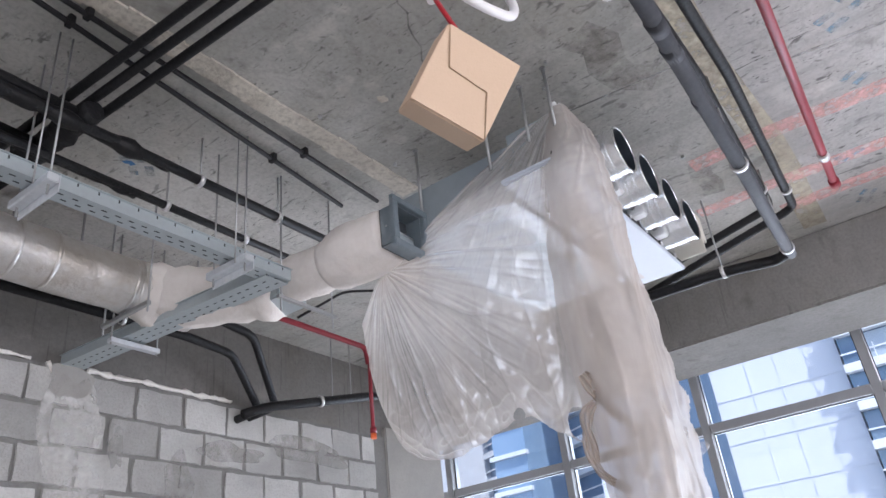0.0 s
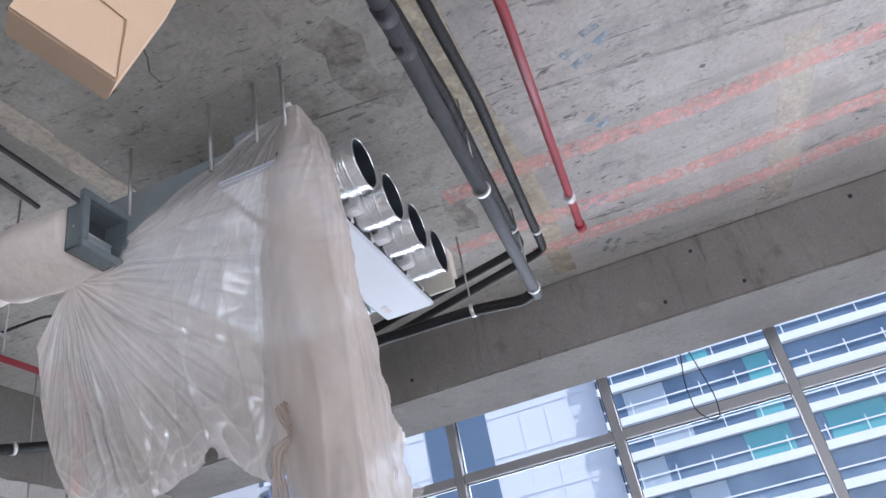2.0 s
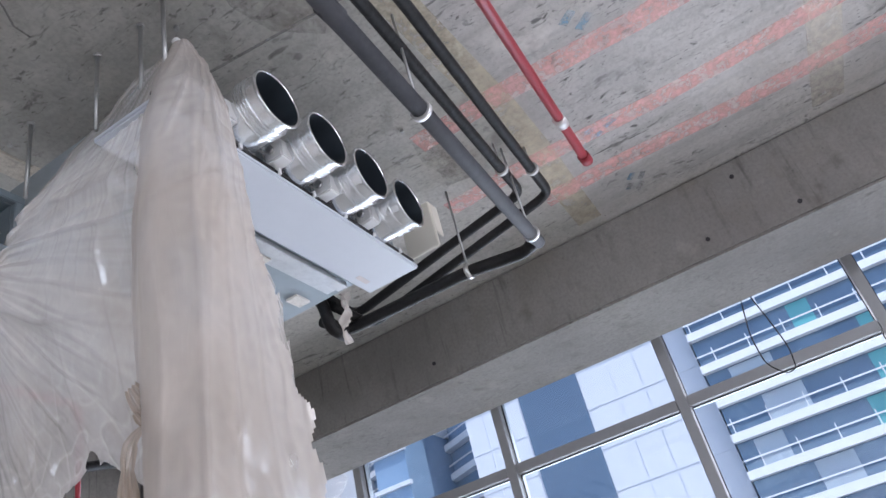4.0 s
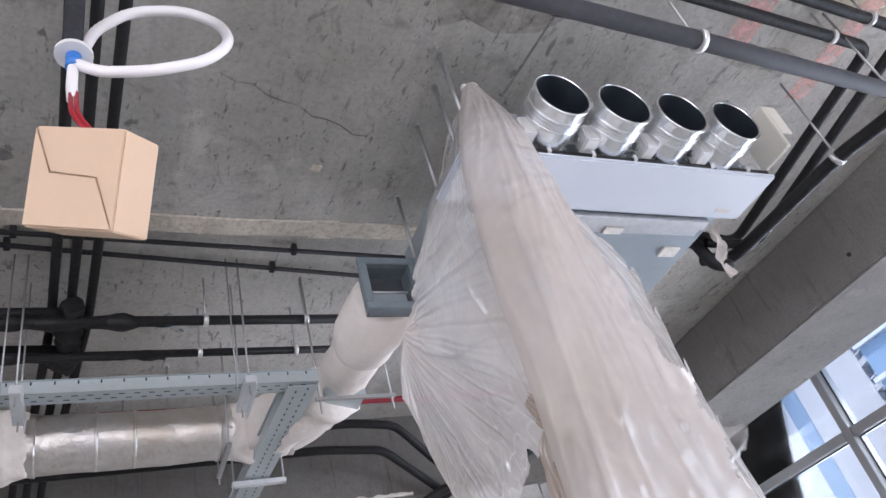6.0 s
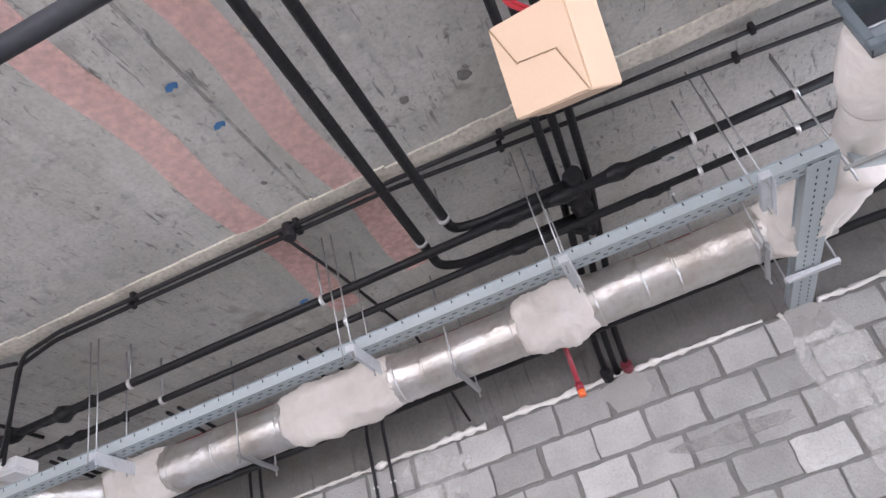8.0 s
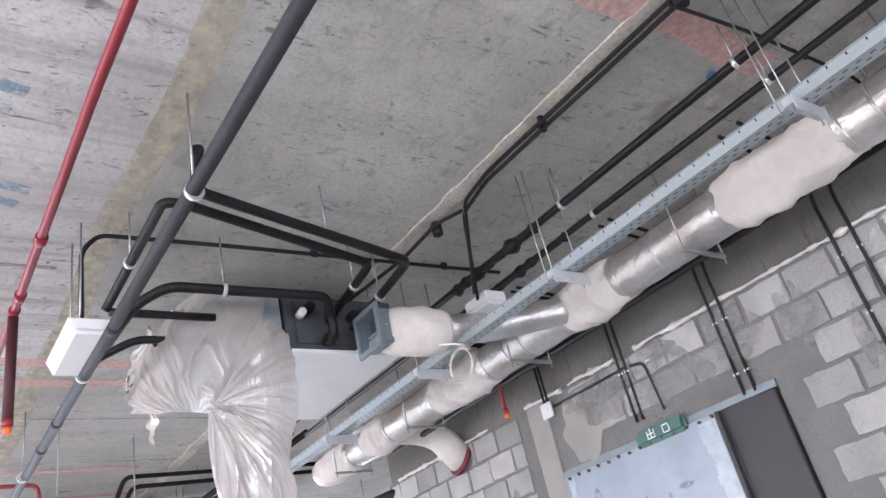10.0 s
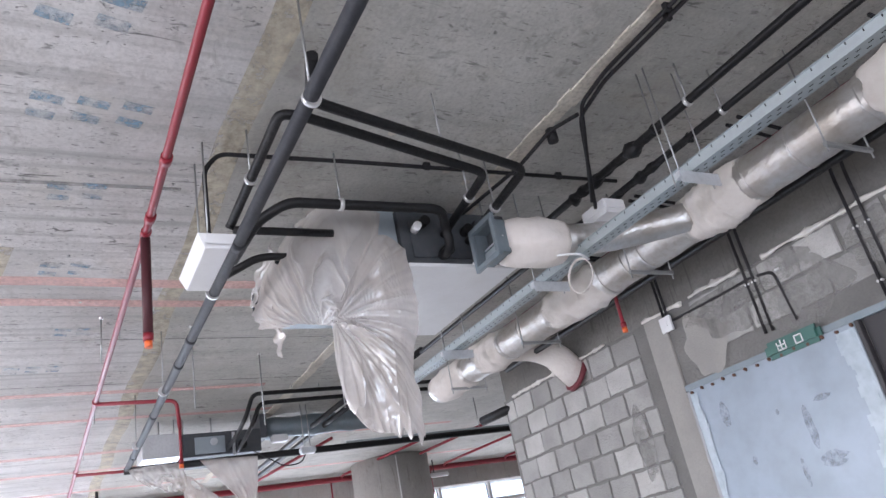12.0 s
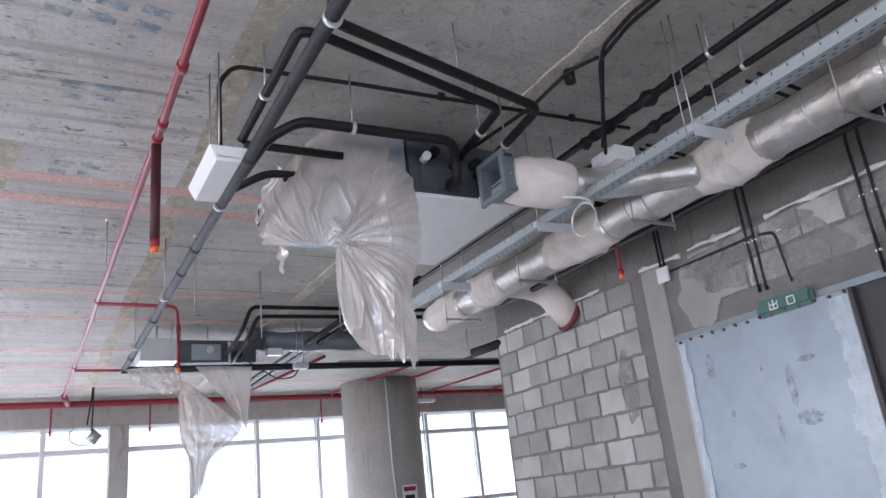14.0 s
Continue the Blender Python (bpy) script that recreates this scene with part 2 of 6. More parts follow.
RED = mat("red_pipe_paint", (0.27, 0.022, 0.036), 0.38, grain=0.3, grain_scale=40, stain=0.3, stain_scale=5, dark=(0.25, 0.02, 0.03))
ORANGE = mat("orange_sprinkler_cap", (0.85, 0.16, 0.04), 0.4)
ROD = mat("zinc_threaded_rod", (0.42, 0.43, 0.43), 0.45, 0.8, grain=0.3, grain_scale=200, dark=(0.2, 0.2, 0.2))
ZINC = mat("zinc_clamp", (0.72, 0.72, 0.72), 0.35, 0.7)
WHITE = mat("white_plastic", (0.76, 0.77, 0.78), 0.4, grain=0.1, grain_scale=30, stain=0.15, stain_scale=9, dark=(0.55, 0.55, 0.55))
PANEL = mat("white_coated_panel", (0.55, 0.595, 0.66), 0.38, grain=0.1, grain_scale=30, stain=0.15, stain_scale=4, dark=(0.45, 0.5, 0.56))
SHEET = mat("grey_blue_steel_casing", (0.36, 0.42, 0.46), 0.4, 0.5, grain=0.2, grain_scale=20, stain=0.3, stain_scale=3, dark=(0.25, 0.29, 0.32))
DARKBOX = mat("dark_casing", (0.06, 0.07, 0.08), 0.55, 0.2, grain=0.3, grain_scale=20, stain=0.3, stain_scale=5, dark=(0.12, 0.12, 0.13))
COLLAR = mat("grey_sheet_collar", (0.2, 0.25, 0.28), 0.45, 0.4, grain=0.3, grain_scale=40, stain=0.3, stain_scale=8, dark=(0.3, 0.33, 0.35))
CARD = mat("brown_cardboard", (0.62, 0.455, 0.325), 0.8, grain=0.12, grain_scale=120, stain=0.12, stain_scale=10, bump=0.08, bump_scale=200, dark=(0.5, 0.36, 0.25))
CREASE = mat("cardboard_crease", (0.38, 0.26, 0.155), 0.9)
HOSE = mat("white_corrugated_hose", (0.78, 0.77, 0.78), 0.45)
WIRE = mat("red_wire", (0.36, 0.02, 0.03), 0.4)
BLUE = mat("blue_fitting", (0.03, 0.2, 0.6), 0.4)
FRAME = mat("aluminium_window_frame", (0.33, 0.34, 0.35), 0.45, 0.5, grain=0.15, grain_scale=30, stain=0.2, stain_scale=4, dark=(0.25, 0.25, 0.26))
GASKET = mat("black_gasket", (0.012, 0.012, 0.014), 0.6)
DOORSHEET = mat("film_covered_door_steel", (0.31, 0.37, 0.44), 0.3, 0.15, grain=0.25, grain_scale=12, stain=0.65, stain_scale=3.0, bump=0.25, bump_scale=9, dark=(0.24, 0.29, 0.33))
DOORDARK = mat("dark_door_leaf", (0.03, 0.03, 0.035), 0.5, stain=0.3, stain_scale=4, dark=(0.06, 0.05, 0.05))
RUST = mat("rusty_steel", (0.12, 0.06, 0.04), 0.8, grain=0.5, grain_scale=50, dark=(0.04, 0.03, 0.03))
GREEN = mat("green_exit_sign", (0.045, 0.14, 0.12), 0.35)
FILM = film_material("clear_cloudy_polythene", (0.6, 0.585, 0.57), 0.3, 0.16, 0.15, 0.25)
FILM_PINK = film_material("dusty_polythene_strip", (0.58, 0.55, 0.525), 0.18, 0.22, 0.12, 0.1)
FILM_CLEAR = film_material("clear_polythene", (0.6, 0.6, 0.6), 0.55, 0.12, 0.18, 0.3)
# Spigot insides are coloured dark, with the shade of their mouths in it.
SPIGOT_SHADE = mat("shaded_spigot_inside", (0.03, 0.042, 0.055), 0.5, 0.3, stain=0.3, stain_scale=12, dark=(0.06, 0.075, 0.09))
SPIGOT = mat("bright_spigot_steel", (0.86, 0.88, 0.9), 0.2, 0.85, grain=0.25, grain_scale=30, stain=0.25, stain_scale=9, bump=0.15, bump_scale=60, dark=(0.5, 0.53, 0.56))
PAINT_RED = worn_paint("faded_red_marking", (0.78, 0.47, 0.43), 0.62, 30, 0.16)
PAINT_RED_FAINT = worn_paint("worn_off_red_marking", (0.7, 0.38, 0.36), 0.5)
PAINT_BLUE = worn_paint("faded_blue_marking", (0.16, 0.3, 0.41), 0.4, 16, 0.38)
PAINT_PALE = worn_paint("pale_plaster_smear", (0.55, 0.52, 0.46), 0.6)
PAINT_YELLOW = worn_paint("pale_yellow_joint_smear", (0.52, 0.47, 0.36), 0.65, 9)
OILY = worn_paint("oily_stain", (0.14, 0.12, 0.1), 0.2, 7, 0.3)
SMEAR = worn_paint("mortar_smear", (0.5, 0.5, 0.485), 0.36, 6)
SMEAR_AND_SHADE = worn_paint("dark_mortar_and_shade", (0.23, 0.23, 0.222), 0.5, 5)

GLASS = bpy.data.materials.new("window_glass")
GLASS.use_nodes = True
gn = GLASS.node_tree
gn.nodes.remove(gn.nodes["Principled BSDF"])
g_tr, g_gl, g_mx, g_fr = (gn.nodes.new(k) for k in ("ShaderNodeBsdfTransparent", "ShaderNodeBsdfGlossy", "ShaderNodeMixShader", "ShaderNodeFresnel"))
g_tr.inputs["Color"].default_value = (0.86, 0.93, 0.97, 1)
g_gl.inputs["Roughness"].default_value = 0.02
gn.links.new(g_fr.outputs[0], g_mx.inputs[0])
gn.links.new(g_tr.outputs[0], g_mx.inputs[1])
gn.links.new(g_gl.outputs[0], g_mx.inputs[2])
gn.links.new(g_mx.outputs[0], gn.nodes["Material Output"].inputs["Surface"])

# ---- mesh helpers ----


def mesh_of(name, bm, material, smooth=False):
    me = bpy.data.meshes.new(name)
    bm.normal_update()
    if smooth:
        for f in bm.faces:
            f.smooth = True
    bm.to_mesh(me)
    bm.free()
    me.materials.append(material)
    return me


def part(name, bm, material, parent=None, label="", smooth=False):
    ob = new(name, mesh_of(name, bm, material, smooth))
    if parent is not None:
        ob.parent = parent
    return tagged(ob, label) if label else ob


def thing(name, label, category, group="", kind=""):
    return tagged(new(name), label, category, group, kind)


def structure(name, bm, material, label, category):
    return tagged(part(name, bm, material), label, category, kind="structure")


def box(x0, x1, y0, y1, z0, z1, bevel=0.0, bm=None):
    bm = bm or bmesh.new()
    vs = [bm.verts.new((x, y, z)) for x in (x0, x1) for y in (y0, y1) for z in (z0, z1)]
    fs = [bm.faces.new([vs[i] for i in q]) for q in ((0, 1, 3, 2), (4, 6, 7, 5), (0, 4, 5, 1), (2, 3, 7, 6), (0, 2, 6, 4), (1, 5, 7, 3))]
    if bevel:
        edges = list({e for f in fs for e in f.edges})
        bmesh.ops.bevel(bm, geom=edges, offset=bevel, segments=2, affect="EDGES")
    return bm


def rounded(points, radius, steps=5):
    """A polyline with its corners rounded off."""
    pts = [Vector(p) for p in points]
    out = [pts[0]]
    for a, b, c in zip(pts, pts[1:], pts[2:]):
        u, v = (a - b), (c - b)
        r = min(radius, u.length * 0.45, v.length * 0.45)
        p, q = b + u.normalized() * r, b + v.normalized() * r
        for k in range(steps + 1):
            t = k / steps
            out.append((1 - t) ** 2 * p + 2 * t * (1 - t) * b + t * t * q)
    out.append(pts[-1])
    return out


def tube(points, radius, sides=12, bend=0.06, bm=None, caps=True, wobble=0.0, widths=None):
    """A round bar or pipe along a polyline; widths: a factor on the radius for each point of a line that is not rounded."""
    bm = bm or bmesh.new()
    pts = [Vector(p) for p in points] if widths or len(points) < 3 or bend == 0 else rounded(points, bend)
    tangent = (pts[1] - pts[0]).normalized()
    side = tangent.orthogonal().normalized()
    rings = []
    for i, p in enumerate(pts):
        a, b = pts[max(i - 1, 0)], pts[min(i + 1, len(pts) - 1)]
        t = (b - a).normalized()
        side = (side - t * side.dot(t)).normalized()
        up = t.cross(side)
        r = radius * (widths[i] if widths else 1.0)
        ring = []
        for k in range(sides):
            w = 2 * math.pi * k / sides
            rr = r
            if wobble:
                rr *= 1 + wobble * noise.noise((p + side * math.cos(w) * 0.2 + up * math.sin(w) * 0.2) * 9)
            ring.append(bm.verts.new(p + (side * math.cos(w) + up * math.sin(w)) * rr))
        rings.append(ring)
    for ra, rb in zip(rings, rings[1:]):
        for k in range(sides):
            f = bm.faces.new((ra[k], ra[(k + 1) % sides], rb[(k + 1) % sides], rb[k]))
            f.smooth = True
    if caps:
        bm.faces.new(list(reversed(rings[0])))
        bm.faces.new(rings[-1])
    return bm


def line(a, b, n):
    return [Vector(a).lerp(Vector(b), k / n) for k in range(n + 1)]


def ring_clamp(name_parent, at, axis, radius, width=0.02):
    """A zinc clamp band round a pipe."""
    a = Vector(axis).normalized() * width / 2
    p = Vector(at)
    part("clamp", tube([p - a, p + a], radius, 14), ZINC, name_parent, "bright zinc pipe clamp")


def hanger(name, x, y, z_low, radius=0.006, label="thin zinc threaded rod hanging from the concrete ceiling"):
    rod = thing(name, label, "threaded rod", "ceiling hangers")
    part("rod", tube([(x, y, z_low), (x, y, 3.652)], radius, 8), ROD, rod)
    part("anchor", tube([(x, y, 3.632), (x, y, 3.652)], radius * 2.6, 6), ZINC, rod)
    return rod


def grid_sheet(fn, nu, nv, ragged=None, holes=()):
    """A thin sheet from a function of (u, v); ragged cuts cells along the edges."""
    bm = bmesh.new()
    vs = [[bm.verts.new(fn(i / nu, j / nv)) for j in range(nv + 1)] for i in range(nu + 1)]
    for i in range(nu):
        for j in range(nv):
            u, v = (i + 0.5) / nu, (j + 0.5) / nv
            if ragged and ragged(u, v):
                continue
            if any(((u - hu) / ru) ** 2 + ((v - hv) / rv) ** 2 < 1 for hu, hv, ru, rv in holes):
                continue
            bm.faces.new((vs[i][j], vs[i + 1][j], vs[i + 1][j + 1], vs[i][j + 1])).smooth = True
    bmesh.ops.delete(bm, geom=[v for v in bm.verts if not v.link_faces], context="VERTS")
    return bm


def flat_strip(points, width, z, bm=None):
    """A ribbon of paint on the ceiling."""
    bm = bm or bmesh.new()
    prev = None
    for i, p in enumerate(points):
        a, b = points[max(i - 1, 0)], points[min(i + 1, len(points) - 1)]
        d = Vector((b[0] - a[0], b[1] - a[1], 0)).normalized()
        n = Vector((-d.y, d.x, 0)) * width / 2
        row = [bm.verts.new(Vector((p[0], p[1], z)) + n), bm.verts.new(Vector((p[0], p[1], z)) - n)]
        if prev:
            bm.faces.new((prev[0], prev[1], row[1], row[0]))
        prev = row
    return bm


# ---- the large structure ----
TOP = 3.65
WALL_Y = 3.87
structure("floor", box(-14.0, 6.4, -9.0, 10.0, -0.2, 0.0), FLOOR, "bare grey concrete floor of the unfinished storey", "floor")
structure("ceiling", box(-14.0, 6.4, -9.0, 10.0, TOP, TOP + 0.25), CEIL, "bare scuffed concrete slab ceiling with formwork marks", "ceiling")
structure("ceiling_south", box(-13.0, 0.9, -8.8, 0.33, TOP - 0.004, TOP + 0.05), CEIL_PALE, "paler board marked part of the concrete ceiling", "ceiling")
structure("ceiling_east", box(0.904, 4.797, -8.8, 0.33, TOP - 0.004, TOP + 0.05), CEIL_EAST, "paler scuffed part of the concrete ceiling by the windows", "ceiling")
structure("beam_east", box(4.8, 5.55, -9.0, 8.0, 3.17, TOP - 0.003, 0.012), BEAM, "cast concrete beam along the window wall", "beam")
structure("beam_west", box(-13.6, -13.0, -9.0, 10.0, 3.23, TOP - 0.003, 0.012), COLUMN, "cast concrete beam above the far windows", "beam")
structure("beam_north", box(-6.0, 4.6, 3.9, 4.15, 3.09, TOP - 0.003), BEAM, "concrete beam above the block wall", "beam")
structure("column_east", box(4.47, 5.2, 3.86, 4.6, 0.0, 3.168, 0.01), PLASTER, "square concrete column beside the windows", "column")
structure("wall_back", box(-14.0, 6.4, 9.8, 10.0, 0.0, TOP - 0.003), PLASTER, "plain rendered wall", "wall")
structure("ground", box(-400, 400, -400, 400, -46, -45.5), mat("city_ground", (0.42, 0.43, 0.43), 0.9, stain=0.4, stain_scale=0.05, dark=(0.28, 0.3, 0.29)), "grey city ground far below", "ground")

# joints and smears left on the slab
joint = bmesh.new()
for x0 in np.arange(-12.0, 2.4, 0.12):
    w = 0.082 + 0.03 * noise.noise((x0 * 6, 0, 0))
    yy = 1.962 + 0.012 * noise.noise((x0 * 3, 5, 0))
    box(x0, x0 + 0.1205, yy - w * 0.6, yy + w * 0.6, TOP - 0.012, TOP - 0.001, bm=joint)
structure("ceiling_joint", joint, STRIP, "pale raised plaster joint running along the slab", "trim")


def smear(name, pts, width, z, material, label):
    ob = tagged(part(name, flat_strip(pts, width, z), material), label, "ceiling marking", kind="structure")
    ob.visible_shadow = False
    return ob


for x, y0, y1, w in ((3.43, -3.5, 0.75, 0.13), (3.97, -3.5, 0.9, 0.12), (4.32, -3.5, 0.5, 0.13), (0.05, 0.2, 2.75, 0.155), (-0.43, 0.45, 2.85, 0.165),
                     (-4.28, -5.0, 1.1, 0.13), (-4.62, -5.0, 1.0, 0.12), (-6.75, -5.0, 1.6, 0.1), (-7.7, -5.0, 2.0, 0.1), (-9.2, -5.0, 5.0, 0.12), (-10.2, -5.0, 5.0, 0.12), (-11.6, -5, 7, 0.12)):
    smear("red_stripe", [(x + 0.02 * math.sin(5 * k), y0 + (y1 - y0) * k / 12) for k in range(13)], w, TOP - 0.009, PAINT_RED_FAINT if x > 1 else PAINT_RED, "faded red painted stripe across the concrete ceiling")
smear("slab_joint", [(x, 0.37 + 0.02 * math.sin(3 * x)) for x in np.arange(-12.5, 4.8, 0.4)], 0.14, TOP - 0.008, PAINT_YELLOW, "pale yellow smeared slab joint")
smear("slab_joint", [(3.2 + 0.1 * k, -1.05 + 0.007 * k) for k in range(16)], 0.16, TOP - 0.008, PAINT_PALE, "pale plaster smear on the slab")
smear("slab_joint", [(-9.5 + 0.3 * k, -1.6 + 0.05 * k) for k in range(20)], 0.14, TOP - 0.008, PAINT_YELLOW, "pale yellow smeared slab joint")
smear("slab_groove", [(-0.11 - 0.03 * k / 11, 0.5 + 0.15 * k) for k in range(11)], 0.016, TOP - 0.008, SMEAR_AND_SHADE, "dark groove in the slab")
smear("slab_groove", [(2.9 + 0.03 * k, 0.1 - 0.2 * k) for k in range(14)], 0.02, TOP - 0.008, SMEAR_AND_SHADE, "dark groove in the slab")
smear("slab_groove", [(-3.05 - 0.01 * k, 0.2 - 0.3 * k) for k in range(14)], 0.035, TOP - 0.008, SMEAR_AND_SHADE, "dark groove in the slab")
for k in range(7):
    smear("slab_groove", [(-5.4 - 1.15 * k + 0.01 * j, 2.0 - 0.4 * j) for j in range(16)], 0.02, TOP - 0.008, SMEAR_AND_SHADE, "dark board line in the slab")

# unreadable blue layout marks, as bars
for cx, cy, turn, n, s in ((2.76, -0.14, 0.9, 2, 1.3), (3.28, -0.1, 0.7, 1, 1.2), (3.97, 0.06, 1.1, 2, 0.9), (4.55, 0.06, 0.4, 2, 0.9), (1.42, 2.71, 0.6, 2, 1.1), (-1.78, -0.3, 1.57, 2, 2.0), (-2.42, -0.26, 1.57, 3, 1.8), (-3.13, -0.28, 1.4, 2, 1.6), (-4.08, -0.3, 1.5, 2, 1.6), (-5.16, -0.2, 1.5, 2, 1.5), (-6.0, -0.45, 1.5, 3, 1.5)):
    bm = bmesh.new()
    rot = Matrix.Rotation(turn, 2)
    for k in range(n):
        ox = 0.1 * s * (k - n / 2)
        for x0, y0, x1, y1 in ((0.0, 0.03, 0.06, 0.045), (0.01, -0.035, 0.08, -0.02)):
            a, b = rot @ Vector((ox + x0 * s, y0 * s)), rot @ Vector((ox + x1 * s, y1 * s))
            flat_strip([(cx + a.x, cy + a.y), (cx + b.x, cy + b.y)], 0.034 * s, TOP - 0.0095, bm)
    ob = tagged(part("layout_mark", bm, PAINT_BLUE), "faded blue layout marks on the concrete ceiling", "ceiling marking", kind="structure")
    ob.visible_shadow = False

for bx, by in ((-0.21, 1.05), (-0.19, 1.3), (1.35, 2.72), (-0.62, 2.62)):
    ob = tagged(part("paint_spot", flat_strip([(bx + 0.012 * k, by + 0.006 * math.sin(2 * k)) for k in range(5)], 0.028, TOP - 0.0092), mat("blue_spot", (0.05, 0.17, 0.36), 0.7) if bx == -0.21 else bpy.data.materials["blue_spot"]), "small blue paint spot on the slab", "ceiling marking", kind="structure")
    ob.visible_shadow = False

smear("slab_stain", [(2.1, 0.76), (2.22, 0.7), (2.36, 0.74), (2.48, 0.72), (2.6, 0.6)], 0.17, TOP - 0.0086, OILY, "dark brown oily stain on the concrete ceiling")
smear("slab_stain", [(3.4, 0.7), (3.55, 0.74), (3.68, 0.72), (3.8, 0.75)], 0.12, TOP - 0.0086, OILY, "dark brown oily stain on the concrete ceiling")
smear("slab_crack", [(1.42 + 0.06 * k, 1.15 + 0.024 * k + 0.012 * math.sin(2.3 * k)) for k in range(11)], 0.007, TOP - 0.0088, SMEAR_AND_SHADE, "thin crack in the concrete ceiling")
smear("slab_groove", [(2.51 + 0.007 * k, 1.1 - 0.06 * k) for k in range(12)], 0.012, TOP - 0.0088, SMEAR_AND_SHADE, "thin formwork line in the slab")

# anchor holes in the east beam
for hy, hz in ((-0.376, 3.547), (-1.347, 3.557), (-0.6, 3.25), (-0.125, 3.275), (1.6, 3.3)):
    ob = tagged(part("anchor_hole", tube([(4.7995, hy, hz), (4.793, hy, hz)], 0.012, 10), HOLE), "small dark drilled hole in the beam", "hole", kind="structure")

# ---- windows ----


def window_wall(name, axis, at, start, step, count, sill, heights, head, label, frame_material=FRAME):
    """A curtain wall of mullions, transoms and panes along x or y."""
    win = thing(name, label, "window", kind="structure")

    def put(part_name, material, a0, a1, z0, z1, d0, d1, **kw):
        b = box(at + d0, at + d1, a0, a1, z0, z1, **kw) if axis == "y" else box(a0, a1, at + d0, at + d1, z0, z1, **kw)
        return part(part_name, b, material, win)

    for k in range(count + 1):
        a = start + k * step
        put("mullion", frame_material, a - 0.033, a + 0.033, sill, head, -0.07, 0.07, bevel=0.004)
    levels = [sill] + list(heights) + [head]
    for k in range(count):
        a = start + k * step
        for z in levels:
            put("transom", frame_material, a + 0.036, a + step - 0.036, z - 0.035, z + 0.035, -0.06, 0.06, bevel=0.004)
        for z0, z1 in zip(levels, levels[1:]):
            lo, hi, b0, b1 = a + 0.036, a + step - 0.036, z0 + 0.036, z1 - 0.036
            pane = put("pane", GLASS, lo, hi, b0, b1, 0.0, 0.008)
            pane.visible_shadow = False
            bm = bmesh.new()
            for q in ((lo, lo + 0.007, b0, b1), (hi - 0.007, hi, b0, b1), (lo, hi, b0, b0 + 0.007), (lo, hi, b1 - 0.007, b1)):
                box(*((at - 0.012, at - 0.002, q[0], q[1], q[2], q[3]) if axis == "y" else (q[0], q[1], at - 0.012, at - 0.002, q[2], q[3])), bm=bm)
            part("gasket", bm, GASKET, win)
    return win


window_wall("window_1", "y", 6.0, 0.505 - 1.268 * 7, 1.268, 12, 0.35, (1.3, 2.85), 3.6, "grey aluminium curtain wall with clear panes and black gaskets")
# The frame colour is whitened to hold the glare of the far windows.
window_wall("window_2", "y", -13.3, 0.97 - 1.15 * 8, 1.15, 15, 0.35, (1.5, 2.87), 3.36, "curtain wall bright with daylight, its frames whitened for glare", mat("glare_whitened_frame", (0.72, 0.72, 0.72), 0.45, 0.1, stain=0.2, stain_scale=4, dark=(0.5, 0.5, 0.5)))
window_wall("window_3", "x", -8.9, -13.4, 1.25, 15, 0.35, (1.3, 2.86), 3.6, "grey aluminium curtain wall bright with daylight")
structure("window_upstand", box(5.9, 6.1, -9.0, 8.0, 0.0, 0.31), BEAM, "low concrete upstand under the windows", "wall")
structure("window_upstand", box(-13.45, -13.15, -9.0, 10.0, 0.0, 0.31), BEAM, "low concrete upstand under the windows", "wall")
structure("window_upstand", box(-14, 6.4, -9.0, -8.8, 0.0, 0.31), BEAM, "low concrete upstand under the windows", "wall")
structure("wall_corner", box(5.56, 6.4, 7.6, 8.0, 0, TOP - 0.003), PLASTER, "plain rendered wall", "wall")
structure("wall_closing", box(4.6, 5.55, 4.61, 9.8, 0.0, 3.165), PLASTER, "plain rendered wall", "wall")
pier = box(-13.35, -12.95, 0.78, 1.07, 0.0, 3.227, 0.01)
structure("pier_west", pier, COLUMN, "narrow concrete pier between the far windows", "column")
structure("column_west", tube([(-11.9, 5.13, 0.0), (-11.9, 5.13, TOP - 0.003)], 0.68, 40), COLUMN, "round concrete column before the far windows", "column")

# ---- pipes under the slab ----


def pipe(name, points, radius, material, label, category, clamps=(), bend=0.07, group="", rods=(), wobble=0.0, sides=14):
    """A pipe run with clamps and their hanger rods as parts."""
    p = thing(name, label, category, group)
    part("tube", tube(points, radius, sides, bend, wobble=wobble), material, p)
    for at, axis in clamps:
        ring_clamp(p, at, axis, radius + 0.0075)
    for x, y, z in rods:
        part("hanger_rod", tube([(x, y, z), (x, y, 3.652)], 0.005, 6), ROD, p, "thin zinc hanger rod")
    return p


X, Y = (1, 0, 0), (0, 1, 0)
main = pipe("drain_pipe", [(-8.05, 0.43, 3.17), (-2.4, 0.395, 3.17), (1.6, 0.37, 3.17), (2.76, 0.425, 3.16), (3.84, 0.487, 3.155)], 0.03, PVC, "dark grey lagged drain pipe hung below the slab", "pipe",
            [((x, 0.395 if x < 1 else 0.425 if x < 3 else 0.482, 3.168 if x < 2 else 3.159), X) for x in (-6.9, -5.2, -3.35, -1.55, 0.2, 1.5, 2.755, 3.75)],
            rods=[(x, 0.395 if x < 1 else 0.43 if x < 3 else 0.483, 3.21) for x in (-6.9, -5.2, -3.35, -1.55, 0.2, 1.5, 2.755, 3.75)], sides=20)
